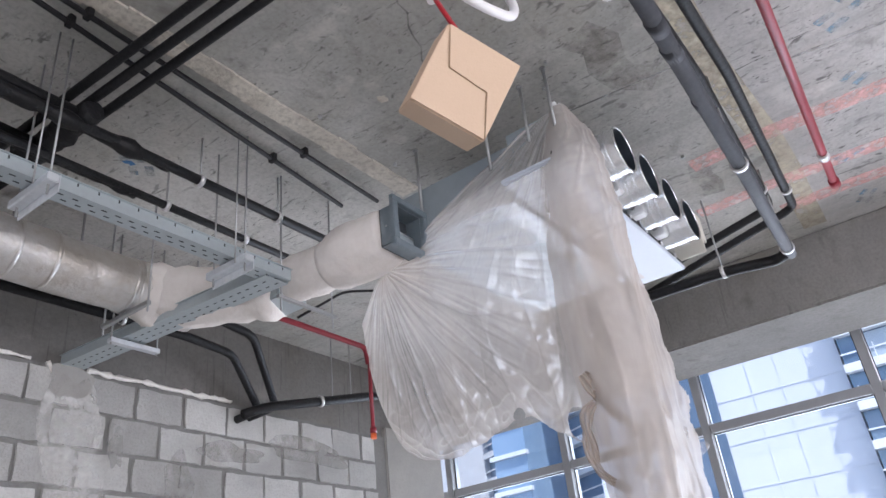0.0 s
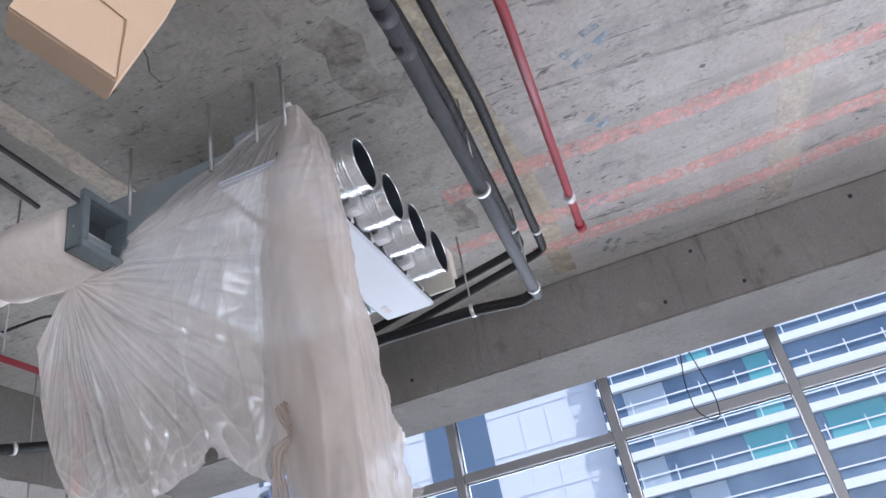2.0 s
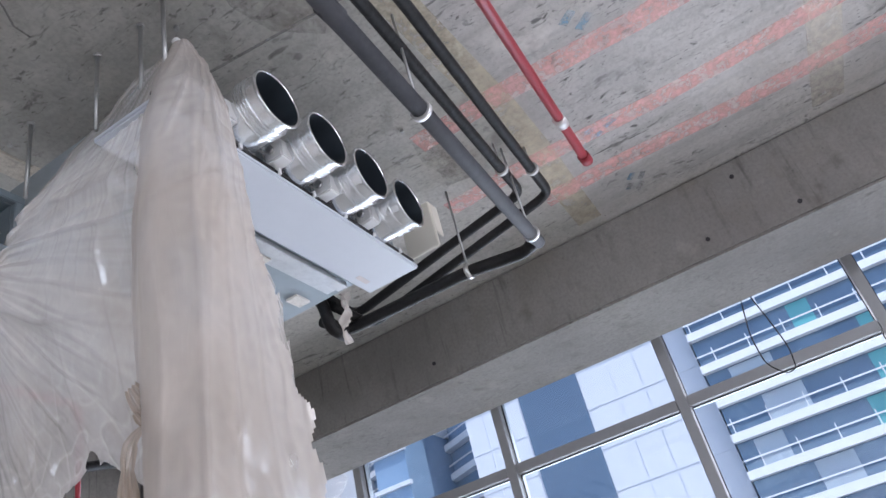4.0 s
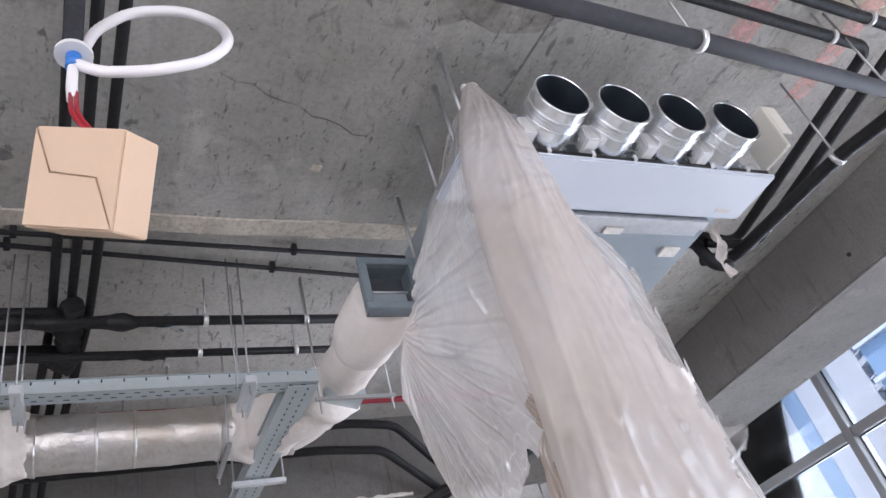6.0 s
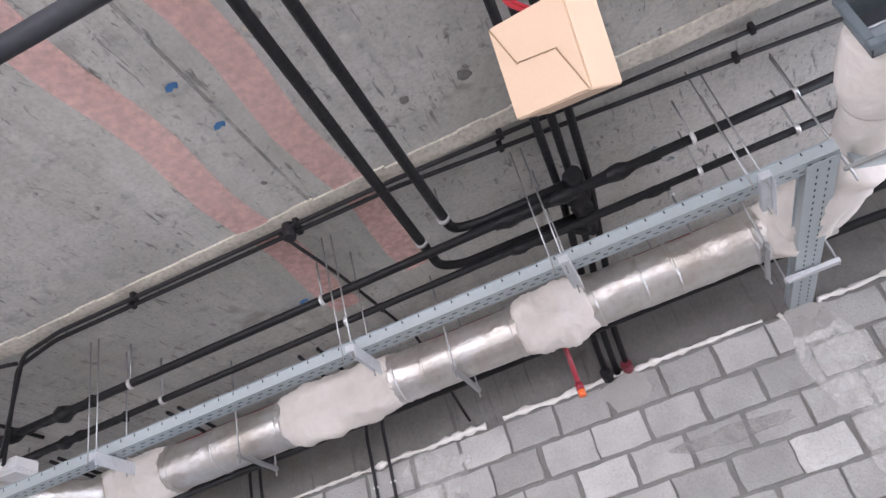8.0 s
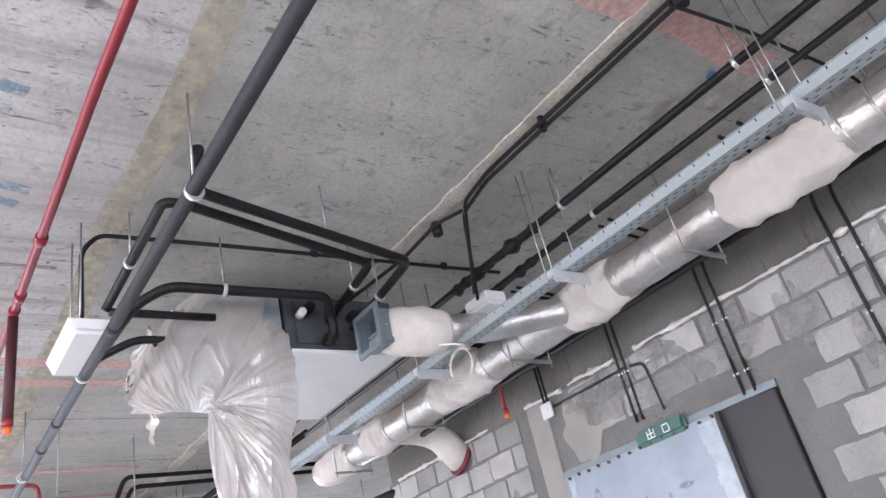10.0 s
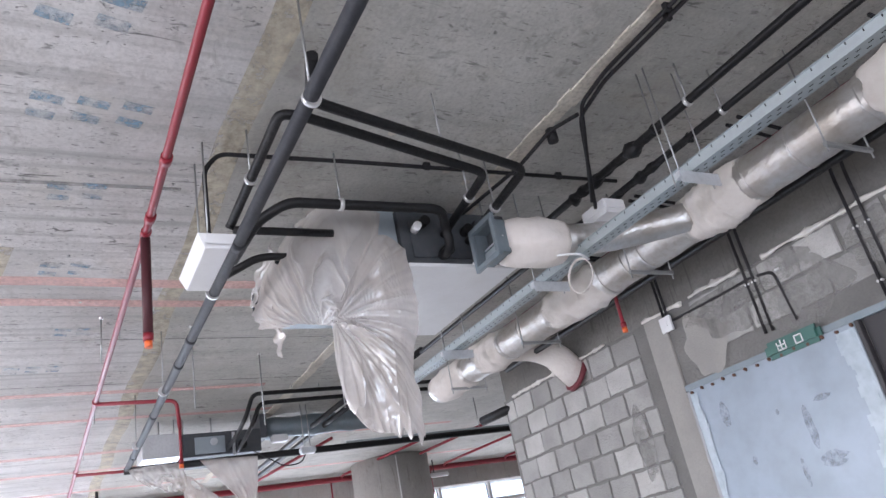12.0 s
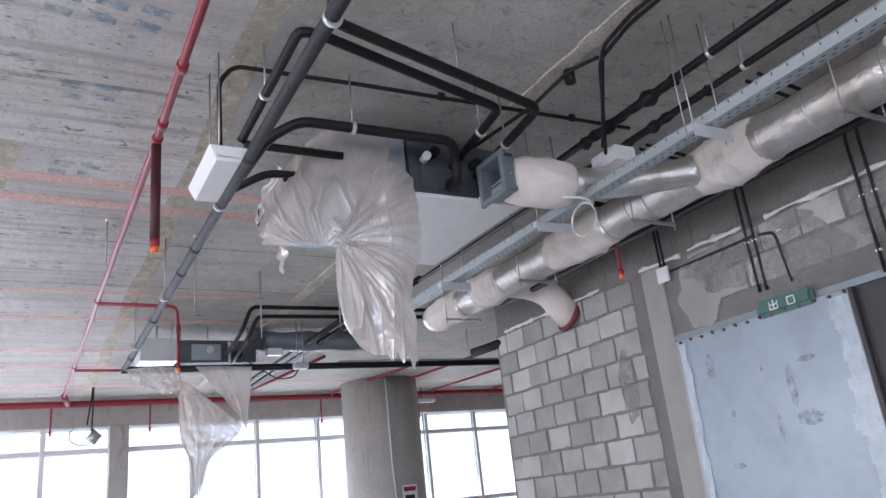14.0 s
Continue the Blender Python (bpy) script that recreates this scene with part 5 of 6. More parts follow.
wrap_cols = [
    [(-3.84, 0.76, 3.37), (-3.86, 0.74, 3.33), (-3.84, 0.74, 3.22), (-3.76, 0.75, 3.1)],
    [(-3.5, 0.8, 3.46), (-3.48, 0.74, 3.32), (-3.4, 0.72, 3.1), (-3.2, 0.75, 2.9)],
    [(-3.2, 0.86, 3.53), (-3.08, 0.76, 3.32), (-3.02, 0.76, 3.04), (-2.95, 0.78, 2.82)],
    [(-2.94, 0.96, 3.54), (-2.9, 0.9, 3.27), (-2.87, 0.86, 3.0), (-2.86, 0.85, 2.78)],
    [(-2.87, 1.11, 3.515), (-2.86, 1.05, 3.25), (-2.83, 0.98, 2.98), (-2.84, 0.88, 2.77)],
    [(-2.87, 1.26, 3.46), (-2.85, 1.2, 3.25), (-2.83, 1.1, 3.0), (-2.82, 0.92, 2.76)],
]
KNOT = (-2.86, 0.86, 2.77)
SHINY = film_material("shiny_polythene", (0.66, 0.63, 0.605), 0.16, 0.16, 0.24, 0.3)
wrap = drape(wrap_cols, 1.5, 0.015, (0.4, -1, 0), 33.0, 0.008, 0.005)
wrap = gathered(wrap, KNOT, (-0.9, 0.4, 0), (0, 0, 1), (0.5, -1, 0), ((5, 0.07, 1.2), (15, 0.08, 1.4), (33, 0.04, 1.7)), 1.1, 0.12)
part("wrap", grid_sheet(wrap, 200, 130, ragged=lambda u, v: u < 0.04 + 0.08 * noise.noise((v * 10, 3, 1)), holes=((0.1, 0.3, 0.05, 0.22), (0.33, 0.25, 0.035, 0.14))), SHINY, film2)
top = lambda u, v: Vector((-3.25 + 0.39 * u, 0.88 + 0.42 * v + 0.02 * noise.noise((u * 5, v * 5, 3)), 3.535 + 0.014 * noise.noise((u * 4, v * 4, 6)) - 0.03 * v))
part("top_fold", grid_sheet(top, 20, 20), SHINY, film2)
tail_cols = [
    [(-2.85, 0.87, 2.8), (-2.82, 0.85, 2.56), (-2.8, 0.87, 2.35), (-2.8, 0.93, 2.25), (-2.8, 0.98, 2.2)],
    [(-2.83, 0.98, 3.0), (-2.77, 0.96, 2.72), (-2.74, 0.96, 2.45), (-2.76, 1.0, 2.27), (-2.78, 1.04, 2.18)],
    [(-2.85, 1.15, 3.27), (-2.76, 1.12, 2.88), (-2.7, 1.09, 2.53), (-2.72, 1.1, 2.33), (-2.76, 1.11, 2.15)],
    [(-2.85, 1.27, 3.3), (-2.78, 1.26, 2.88), (-2.75, 1.19, 2.53), (-2.76, 1.18, 2.34), (-2.78, 1.19, 2.13)],
    [(-2.86, 1.37, 3.2), (-2.82, 1.36, 2.84), (-2.8, 1.25, 2.5), (-2.8, 1.27, 2.35), (-2.8, 1.25, 2.1)],
]
tail = gathered(drape(tail_cols, 1.5, 0.03, (1, -0.4, 0), 44.0, 0.008, 0.006), (-2.86, 0.88, 2.8), (0, 1, 0), (0, 0, -1), (1, -0.3, 0), ((4, 0.09, 1.2), (11, 0.05, 1.5), (27, 0.02, 1.8)), 1.3, 0.16)
part("tail", grid_sheet(tail, 120, 130, ragged=lambda u, v: v > 0.95 + 0.09 * noise.noise((u * 10, 7, 0)) or u > 0.97 + 0.08 * noise.noise((v * 14, 2, 0))), SHINY, film2, "hanging tail of crumpled plastic")
part("flap", grid_sheet(lambda u, v: Vector((-3.52 + 0.2 * u + 0.06 * v, 0.75 + 0.03 * math.sin(5 * u) + 0.04 * noise.noise((u * 4, v * 4, 0)), 3.1 - 0.3 * v)), 24, 24, ragged=lambda u, v: v > 0.5 + 0.7 * noise.noise((u * 6, 5, 0)) + 0.25 * math.sin(6 * u)), SHINY, film2, "torn flap of plastic")
part("flap", grid_sheet(lambda u, v: Vector((-3.95 + 0.5 * u, 0.78 + 0.05 * noise.noise((u * 4, v * 4, 0)), 3.46 - 0.16 * v + 0.08 * u)), 30, 14, ragged=lambda u, v: v > 0.8 + 0.5 * noise.noise((u * 8, 5, 2))), FILM, film2, "torn flap of plastic")

film3 = thing("plastic_cover", "torn plastic sheet hanging from the far ceiling unit", "plastic sheet")
left3 = [[(-7.86, 0.42, 3.14), (-7.82, 0.5, 3.02), (-7.8, 0.62, 2.92)], [(-7.86, 0.66, 3.16), (-7.8, 0.72, 2.98), (-7.8, 0.8, 2.84)], [(-7.86, 0.95, 3.16), (-7.78, 0.98, 2.98), (-7.78, 1.0, 2.8)]]
part("torn_corner", grid_sheet(drape(left3, 3, 0.04, (1, -0.2, 0), 61.0, 0.06, 0.03), 40, 24, ragged=lambda u, v: v > 0.8 + 0.35 * noise.noise((u * 9, 2, 0))), FILM, film3)
right3 = [[(-7.88, 1.14, 3.17), (-7.8, 1.28, 2.97), (-7.78, 1.42, 2.8), (-7.76, 1.6, 2.56)], [(-7.88, 1.45, 3.17), (-7.8, 1.52, 2.93), (-7.78, 1.58, 2.74), (-7.76, 1.63, 2.5)], [(-7.88, 1.76, 3.16), (-7.82, 1.73, 2.93), (-7.8, 1.7, 2.7), (-7.78, 1.66, 2.44)]]
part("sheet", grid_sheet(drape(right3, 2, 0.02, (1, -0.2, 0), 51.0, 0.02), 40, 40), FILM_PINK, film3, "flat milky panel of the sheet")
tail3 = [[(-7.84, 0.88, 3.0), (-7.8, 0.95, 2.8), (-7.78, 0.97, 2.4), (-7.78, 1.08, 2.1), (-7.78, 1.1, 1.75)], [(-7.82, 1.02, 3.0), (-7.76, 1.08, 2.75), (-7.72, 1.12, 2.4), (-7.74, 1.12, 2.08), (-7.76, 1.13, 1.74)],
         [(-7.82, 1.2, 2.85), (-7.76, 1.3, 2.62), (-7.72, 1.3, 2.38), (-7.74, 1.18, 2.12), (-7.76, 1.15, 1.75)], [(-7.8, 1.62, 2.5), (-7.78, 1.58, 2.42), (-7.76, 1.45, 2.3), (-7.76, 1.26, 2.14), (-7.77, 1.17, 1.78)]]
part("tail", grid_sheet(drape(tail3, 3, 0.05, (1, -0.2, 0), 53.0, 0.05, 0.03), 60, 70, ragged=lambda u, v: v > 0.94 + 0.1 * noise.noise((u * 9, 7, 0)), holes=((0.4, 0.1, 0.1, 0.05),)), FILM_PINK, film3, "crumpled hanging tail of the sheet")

# ---- the hanging cardboard box ----
A, B, C, D = Vector((0.939, 0.666, 2.772)), Vector((1.107, 0.581, 2.693)), Vector((1.071, 0.692, 2.514)), Vector((0.917, 0.786, 2.605))
e1 = (B - A).normalized()
e2 = (D - A) - e1 * (D - A).dot(e1)
e2.normalize()
e3 = e1.cross(e2)
O = (A + B + C + D) / 4 - e1 * 0.1 - e2 * 0.105
carton = thing("cardboard_box", "brown cardboard box hung upside down on red wires", "box")


def card(u0, u1, v0, v1, w0, w1, material, name, label="", bevel=0.0):
    b = box(u0, u1, v0, v1, w0, w1, bevel)
    b.transform(Matrix((e1, e2, e3)).transposed().to_4x4())
    b.transform(Matrix.Translation(O))
    return part(name, b, material, carton, label)


card(0, 0.2, 0, 0.21, 0.0015, 0.128, CARD, "body", bevel=0.003)


def fold(name, poly, lift):
    b = bmesh.new()
    lo = [b.verts.new(O + e1 * u + e2 * v - e3 * 0.0002) for u, v in poly]
    hi = [b.verts.new(O + e1 * u + e2 * v - e3 * (0.0022 + lift * k)) for k, (u, v) in enumerate(poly)]
    b.faces.new(lo)
    b.faces.new(hi)
    for i in range(len(poly)):
        j = (i + 1) % len(poly)
        b.faces.new((lo[i], lo[j], hi[j], hi[i]))
    bmesh.ops.recalc_face_normals(b, faces=b.faces[:])
    part(name, b, CARD, carton)


fold("flap", [(0.001, 0.004), (0.045, 0.098), (0.150, 0.105), (0.196, 0.206), (0.001, 0.206)], 0.0003)
fold("flap", [(0.006, 0.001), (0.199, 0.001), (0.199, 0.204), (0.155, 0.101), (0.050, 0.094)], 0.0003)
bm = bmesh.new()
for a, b in (((0.004, 0.003), (0.048, 0.096)), ((0.048, 0.096), (0.152, 0.103)), ((0.152, 0.103), (0.198, 0.205))):
    p, q = O + e1 * a[0] + e2 * a[1] - e3 * 0.003, O + e1 * b[0] + e2 * b[1] - e3 * 0.003
    tube([p, q], 0.0006, 6, bm=bm)
part("crease", bm, CREASE, carton, "dark gap between the folded flaps")
top_edge = O + e1 * 0.10 + e2 * 0.0 + e3 * 0.06
hose = thing("flexible_conduit", "looped white corrugated conduit hanging from the slab", "conduit")
knot = Vector((1.0, 0.73, 3.0))
for dx in (-0.006, 0.006):
    part("wire", tube([top_edge + Vector((dx, 0, -0.02)), Vector((1.0 + dx, 0.70, 2.86)), Vector((0.995 + dx, 0.735, 2.97))], 0.0055, 6, 0.04), WIRE, hose, "red wire")


def corrugated(points, radius):
    pts = rounded(points, 0.09, 10)
    fine = []
    for a, b in zip(pts, pts[1:]):
        n = max(1, int((b - a).length / 0.004))
        fine += [a.lerp(b, k / n) for k in range(n)]
    fine.append(pts[-1])
    return tube(fine, radius, 12, widths=[1.0 + 0.07 * (k % 2) for k in range(len(fine))])


part("tail", corrugated([(0.995, 0.735, 2.94), (0.99, 0.745, 3.0), (0.99, 0.75, 3.08)], 0.0125), HOSE, hose)
loop = [(1.0, 0.745, 3.085), (1.05, 0.72, 3.035), (1.16, 0.68, 3.01), (1.29, 0.66, 3.05), (1.355, 0.67, 3.15), (1.34, 0.70, 3.27), (1.25, 0.73, 3.35), (1.12, 0.75, 3.34), (1.035, 0.76, 3.25), (1.012, 0.76, 3.17)]
part("loop", corrugated(loop, 0.0135), HOSE, hose)
part("fitting", tube([(0.99, 0.748, 3.075), (0.99, 0.75, 3.12)], 0.018, 14), BLUE, hose, "blue plastic fitting")
part("flange", tube([(0.99, 0.75, 3.12), (0.99, 0.75, 3.132)], 0.044, 24), WHITE, hose, "round white flange")
part("drop_tube", tube([(0.985, 0.75, 3.132), (0.985, 0.75, 3.652)], 0.024, 16), PVC, hose, "grey drop tube")

# ---- small fixings on the slab ----
for x, y in ((2.16, 0.93), (2.3, 1.02), (2.27, 1.86), (1.75, 1.86), (0.35, 1.5), (1.4, 1.2), (-0.95, 1.2), (-3.9, -0.3), (-4.6, -0.2), (3.3, 0.75)):
    tagged(part("slab_anchor", tube([(x, y, 3.635), (x, y, 3.652)], 0.009, 8), ROD), "small zinc anchor in the slab", "anchor", "slab anchors")
for k in range(26):
    x, y = random.uniform(-5, 4.4), random.uniform(-1.2, 1.9)
    s = random.uniform(0.012, 0.03)
    chip = bmesh.new()
    bmesh.ops.create_icosphere(chip, subdivisions=2, radius=s)
    for v in chip.verts:
        v.co *= 1 + 0.5 * noise.noise(v.co * 60 + Vector((k, 0, 0)))
        v.co.z *= 0.2
    chip.transform(Matrix.Translation((x, y, TOP - 0.001)))
    tagged(part("plaster_spot", chip, STRIP if k % 3 else MORTAR), "small crust of plaster stuck to the slab", "plaster spot", "plaster spots")

for x, y, z in ((3.0, 1.4, 3.3), (-4.3, 1.7, 3.2), (-5.1, 0.6, 3.0), (-5.8, 1.3, 3.0), (-6.2, 2.2, 3.2), (3.7, 2.4, 3.2), (1.4, 3.1, 3.1), (-4.9, -0.05, 3.3)):
    hanger("threaded_rod", x, y, z)

# ---- block wall ----
CH, CL = 0.208, 0.322
DOOR0, DOOR1, DOORTOP = -3.52, -1.6, 2.475
north = thing("wall_north", "grey concrete block wall with wide mortar joints", "wall", kind="structure")
for q in ((-6.0, -3.75, 0.0, 3.08), (DOOR0, DOOR1, DOORTOP + 0.02, 3.08), (DOOR1, 4.469, 0.0, 3.08)):
    part("mortar_bed", box(q[0], q[1], WALL_Y + 0.004, WALL_Y + 0.2, q[2], q[3]), MORTAR, north)
part("pilaster", box(-3.75, DOOR0, WALL_Y - 0.012, WALL_Y + 0.2, 0.0, 3.08, 0.006), PLASTER, north, "smooth cement pilaster beside the door")
foam_pts = [(x, WALL_Y - 0.004 + 0.008 * noise.noise((x * 7, 1, 0)), 3.088 + 0.014 * noise.noise((x * 5, 0, 0)) - (0.05 if 1.72 < x < 1.92 else 0)) for x in np.arange(-5.8, 2.96, 0.03)]
for i0, i1 in ((0, 52), (68, 84), (86, 104), (110, 190), (193, 248), (250, len(foam_pts))):
    seg = foam_pts[i0:i1]
    tagged(part("gap_foam", tube(seg, 0.02, 10, widths=[0.35 + 1.5 * abs(noise.noise((p[0] * 11, 3, 0))) + 0.5 * abs(noise.noise((p[0] * 31, 8, 0))) for p in seg], wobble=0.9), FOAM), "rough white foam bead along the top of the wall", "sealant", kind="structure")


def patch(name, cx, cz, w, h, material, seed, label):
    """A thin flat patch on the face of the blocks: smeared mortar, and shade above the door."""
    bm = bmesh.new()
    ring = []
    for k in range(40):
        a = 2 * math.pi * k / 40
        r = 1 + 0.45 * noise.noise((math.cos(a) * 1.6 + seed, math.sin(a) * 1.6, seed))
        ring.append(bm.verts.new((cx + w * r * math.cos(a), WALL_Y - 0.022, cz + h * r * math.sin(a))))
    bm.faces.new(ring)
    ob = tagged(part(name, bm, material), label, "mortar smear", kind="structure")
    ob.visible_shadow = False


# Cement smears; the dark ones above the door also paint the dimness there.
for k, (cx, cz, w, h, m) in enumerate(((2.14, 2.68, 0.05, 0.1, SMEAR_AND_SHADE), (-0.4, 2.66, 0.06, 0.1, SMEAR_AND_SHADE), (-0.39, 2.3, 0.05, 0.2, SMEAR_AND_SHADE), (1.88, 2.75, 0.16, 0.3, SMEAR), (1.95, 2.3, 0.2, 0.25, SMEAR), (0.75, 2.98, 0.16, 0.1, PLASTER), (1.83, 3.0, 0.12, 0.09, PLASTER),
                                       (-0.55, 2.85, 0.22, 0.2, SMEAR), (-0.2, 2.4, 0.2, 0.14, SMEAR), (-3.2, 2.72, 0.2, 0.24, PLASTER), (-1.3, 2.8, 0.1, 0.22, SMEAR_AND_SHADE), (-2.9, 2.85, 0.3, 0.16, SMEAR_AND_SHADE), (2.55, 2.5, 0.1, 0.2, SMEAR_AND_SHADE), (3.6, 2.85, 0.4, 0.1, SMEAR_AND_SHADE), (-2.35, 2.74, 0.4, 0.2, SMEAR_AND_SHADE), (-2.75, 2.96, 0.6, 0.1, SMEAR_AND_SHADE), (-1.75, 2.85, 0.2, 0.2, SMEAR_AND_SHADE), (-4.1, 2.2, 0.1, 0.3, SMEAR_AND_SHADE), (0.3, 2.2, 0.07, 0.12, SMEAR_AND_SHADE), (-1.0, 2.5, 0.05, 0.18, SMEAR_AND_SHADE), (1.2, 2.55, 0.3, 0.05, SMEAR_AND_SHADE), (2.9, 2.75, 0.25, 0.06, SMEAR_AND_SHADE))):
    patch("mortar_smear", cx, cz, w, h, m, k * 3.1, "cement smears and painted shade over the block joints")

# ---- door and wall fittings ----
door = thing("door_1", "closed steel double door, one leaf covered in bluish film", "door", kind="structure")
part("leaf", box(-3.49, -2.06, WALL_Y - 0.03, WALL_Y + 0.03, 0.02, DOORTOP - 0.03, 0.006), DOORSHEET, door, "leaf covered in scuffed bluish film")
part("leaf", box(-2.03, -1.63, WALL_Y - 0.005, WALL_Y + 0.05, 0.02, DOORTOP - 0.03, 0.006), DOORDARK, door, "dark bare leaf")
part("frame_head", box(-3.52, -1.6, WALL_Y - 0.02, WALL_Y + 0.1, DOORTOP - 0.028, DOORTOP + 0.018, 0.004), COLLAR, door)
part("frame_jamb", box(-3.52, -3.492, WALL_Y - 0.02, WALL_Y + 0.1, 0.0, DOORTOP - 0.03, 0.003), FRAME, door)
PEEL = mat("peeling_door_film", (0.46, 0.54, 0.6), 0.25, grain=0.3, grain_scale=20, stain=0.4, stain_scale=8, bump=0.4, bump_scale=14, dark=(0.24, 0.3, 0.34))
for x0, x1, seed in ((-3.475, -3.38, 1.0), (-2.1, -2.25, 5.0), (-2.07, -2.13, 9.0)):
    edge = lambda u, v: Vector((x0 + (x1 - x0) * u, WALL_Y - 0.034 - 0.006 * abs(noise.noise((u * 3 + seed, v * 9, 0))), 0.1 + (DOORTOP - 0.16) * v))
    part("film_edge", grid_sheet(edge, 10, 70, ragged=lambda u, v: u > 0.7 + 0.5 * noise.noise((v * 14, seed, 0))), PEEL, door, "ragged peeling edge of protective film")
part("meeting_strip", box(-2.06, -2.03, WALL_Y - 0.045, WALL_Y, 0.02, DOORTOP - 0.03, 0.003), DOORDARK, door)
for k in range(14):
    x = -3.45 + k * 0.105
    part("bolt", tube([(x, WALL_Y - 0.045, DOORTOP - 0.05 + 0.01 * (k % 2)), (x, WALL_Y - 0.018, DOORTOP - 0.05)], 0.011, 8), RUST, door)
for k, (cx, cz, w, h) in enumerate(((-3.22, 2.2, 0.04, 0.09), (-2.6, 1.95, 0.03, 0.14), (-3.15, 1.5, 0.05, 0.02), (-2.75, 1.7, 0.02, 0.09), (-2.52, 1.74, 0.09, 0.05), (-2.45, 2.1, 0.06, 0.02), (-3.1, 1.85, 0.02, 0.03), (-2.8, 2.1, 0.012, 0.02))):
    bm = bmesh.new()
    bm.faces.new([bm.verts.new((cx + w * math.cos(a) * (1 + 0.5 * noise.noise((math.cos(a) * 2 + k, math.sin(a) * 2, 0))), WALL_Y - 0.0372, cz + h * math.sin(a))) for a in np.linspace(0, 2 * math.pi, 25)[:-1]])
    sc = part("scuff", bm, worn_paint("grey_scuff", (0.25, 0.28, 0.32), 0.28, 22) if k == 0 else bpy.data.materials["grey_scuff"], door)
    sc.visible_shadow = False

exit_sign = thing("exit_sign", "green exit sign with white characters above the door", "sign")
part("body", box(-2.72, -2.28, WALL_Y - 0.06, WALL_Y - 0.012, 2.415, 2.53, 0.03), GREEN, exit_sign)


def glyph(bars):
    bm = bmesh.new()
    for x0, x1, z0, z1 in bars:
        box(x0, x1, WALL_Y - 0.064, WALL_Y - 0.0595, z0, z1, bm=bm)
    part("character", bm, WHITE, exit_sign, "white character on the exit sign")


LOW = 2.447
glyph([q for z in (LOW, LOW + 0.03) for q in ((-2.605, -2.535, z, z + 0.009), (-2.605, -2.597, z, z + 0.028), (-2.543, -2.535, z, z + 0.028))] + [(-2.574, -2.566, LOW, LOW + 0.068)])
glyph([(-2.465, -2.405, LOW, LOW + 0.008), (-2.465, -2.405, LOW + 0.05, LOW + 0.058), (-2.465, -2.457, LOW, LOW + 0.058), (-2.413, -2.405, LOW, LOW + 0.058)])

sw = thing("switch_plate", "white switch plate on the cement wall", "switch")
part("plate", box(-3.555, -3.435, WALL_Y - 0.035, WALL_Y - 0.012, 2.92, 3.04, 0.004), WHITE, sw)
part("rocker", box(-3.52, -3.47, WALL_Y - 0.04, WALL_Y - 0.034, 2.96, 3.0, 0.002), WHITE, sw)


def wall_conduit(pts, label="black conduit running down the block wall"):
    c = thing("wall_conduit", label, "conduit", "wall conduits")
    part("tube", tube(pts, 0.011, 8, 0.05), CABLE, c)
    for z in (2.95, 2.6, 2.3):
        if min(p[2] for p in pts) < z:
            part("saddle", box(pts[-1][0] - 0.02, pts[-1][0] + 0.02, WALL_Y - 0.026, WALL_Y - 0.004, z, z + 0.014, 0.002), ZINC, c)


for x, low in ((-0.80, 1.2), (-0.92, 1.2), (-1.74, 2.47), (-1.82, 2.47), (-2.62, 2.6), (-2.68, 2.6), (-3.47, 3.03), (-3.51, 3.03)):
    wall_conduit([(x + 0.1, 2.9, 3.5), (x + 0.05, WALL_Y - 0.08, 3.46), (x, WALL_Y - 0.02, 3.3), (x, WALL_Y - 0.016, low)])
wall_conduit([(-2.58, WALL_Y - 0.016, 2.98), (-2.46, WALL_Y - 0.016, 2.96), (-2.42, WALL_Y - 0.016, 2.6)])
wall_conduit([(-2.62, WALL_Y - 0.016, 2.99), (-3.0, WALL_Y - 0.016, 2.985), (-3.43, WALL_Y - 0.014, 2.99)])

notice = thing("notice_plate", "small white notice with a red heading on the round column", "sign")
part("plate", box(-11.24, -11.22, 5.1, 5.38, 1.42, 1.82, 0.003), WHITE, notice)
part("heading_bar", box(-11.218, -11.214, 5.13, 5.35, 1.72, 1.79), RED, notice)
part("text_bar", box(-11.218, -11.214, 5.15, 5.32, 1.55, 1.66), GASKET, notice)
pipe("thin_cable", [(-11.21, 4.95, 3.6), (-11.2, 4.95, 2.2), (-11.2, 4.98, 1.6)], 0.012, WHITE, "thin pale cable hanging down the column", "cable")
floodlight = thing("work_light", "small round work light hung on a cable", "light fixture")
part("ring", tube([(-11.8, 0.3 + 0.18 * math.cos(a), 2.95 + 0.14 * math.sin(a)) for a in np.linspace(0, 2 * math.pi, 24)], 0.01, 6, 0), ROD, floodlight)
part("head", tube([(-11.8, 0.4, 2.85), (-11.8, 0.5, 2.98)], 0.08, 14), ROD, floodlight)
part("cable", tube([(-11.8, 0.42, 2.95), (-11.75, 0.42, 3.65)], 0.012, 6), CABLE, floodlight)

pipe("thin_cable", [(5.57, -0.116, 3.216), (5.57, -0.066, 2.97), (5.57, -0.074, 2.773), (5.57, -0.156, 2.682), (5.57, -0.212, 2.693), (5.57, -0.228, 2.818), (5.57, -0.202, 2.989), (5.57, -0.163, 3.2)], 0.004, CABLE, "thin black wire loop hanging behind the beam", "cable")

# ---- the city outside ----
CLAD = mat("white_cladding", (0.5, 0.52, 0.56), 0.5, stain=0.1, stain_scale=0.3, dark=(0.47, 0.5, 0.55))
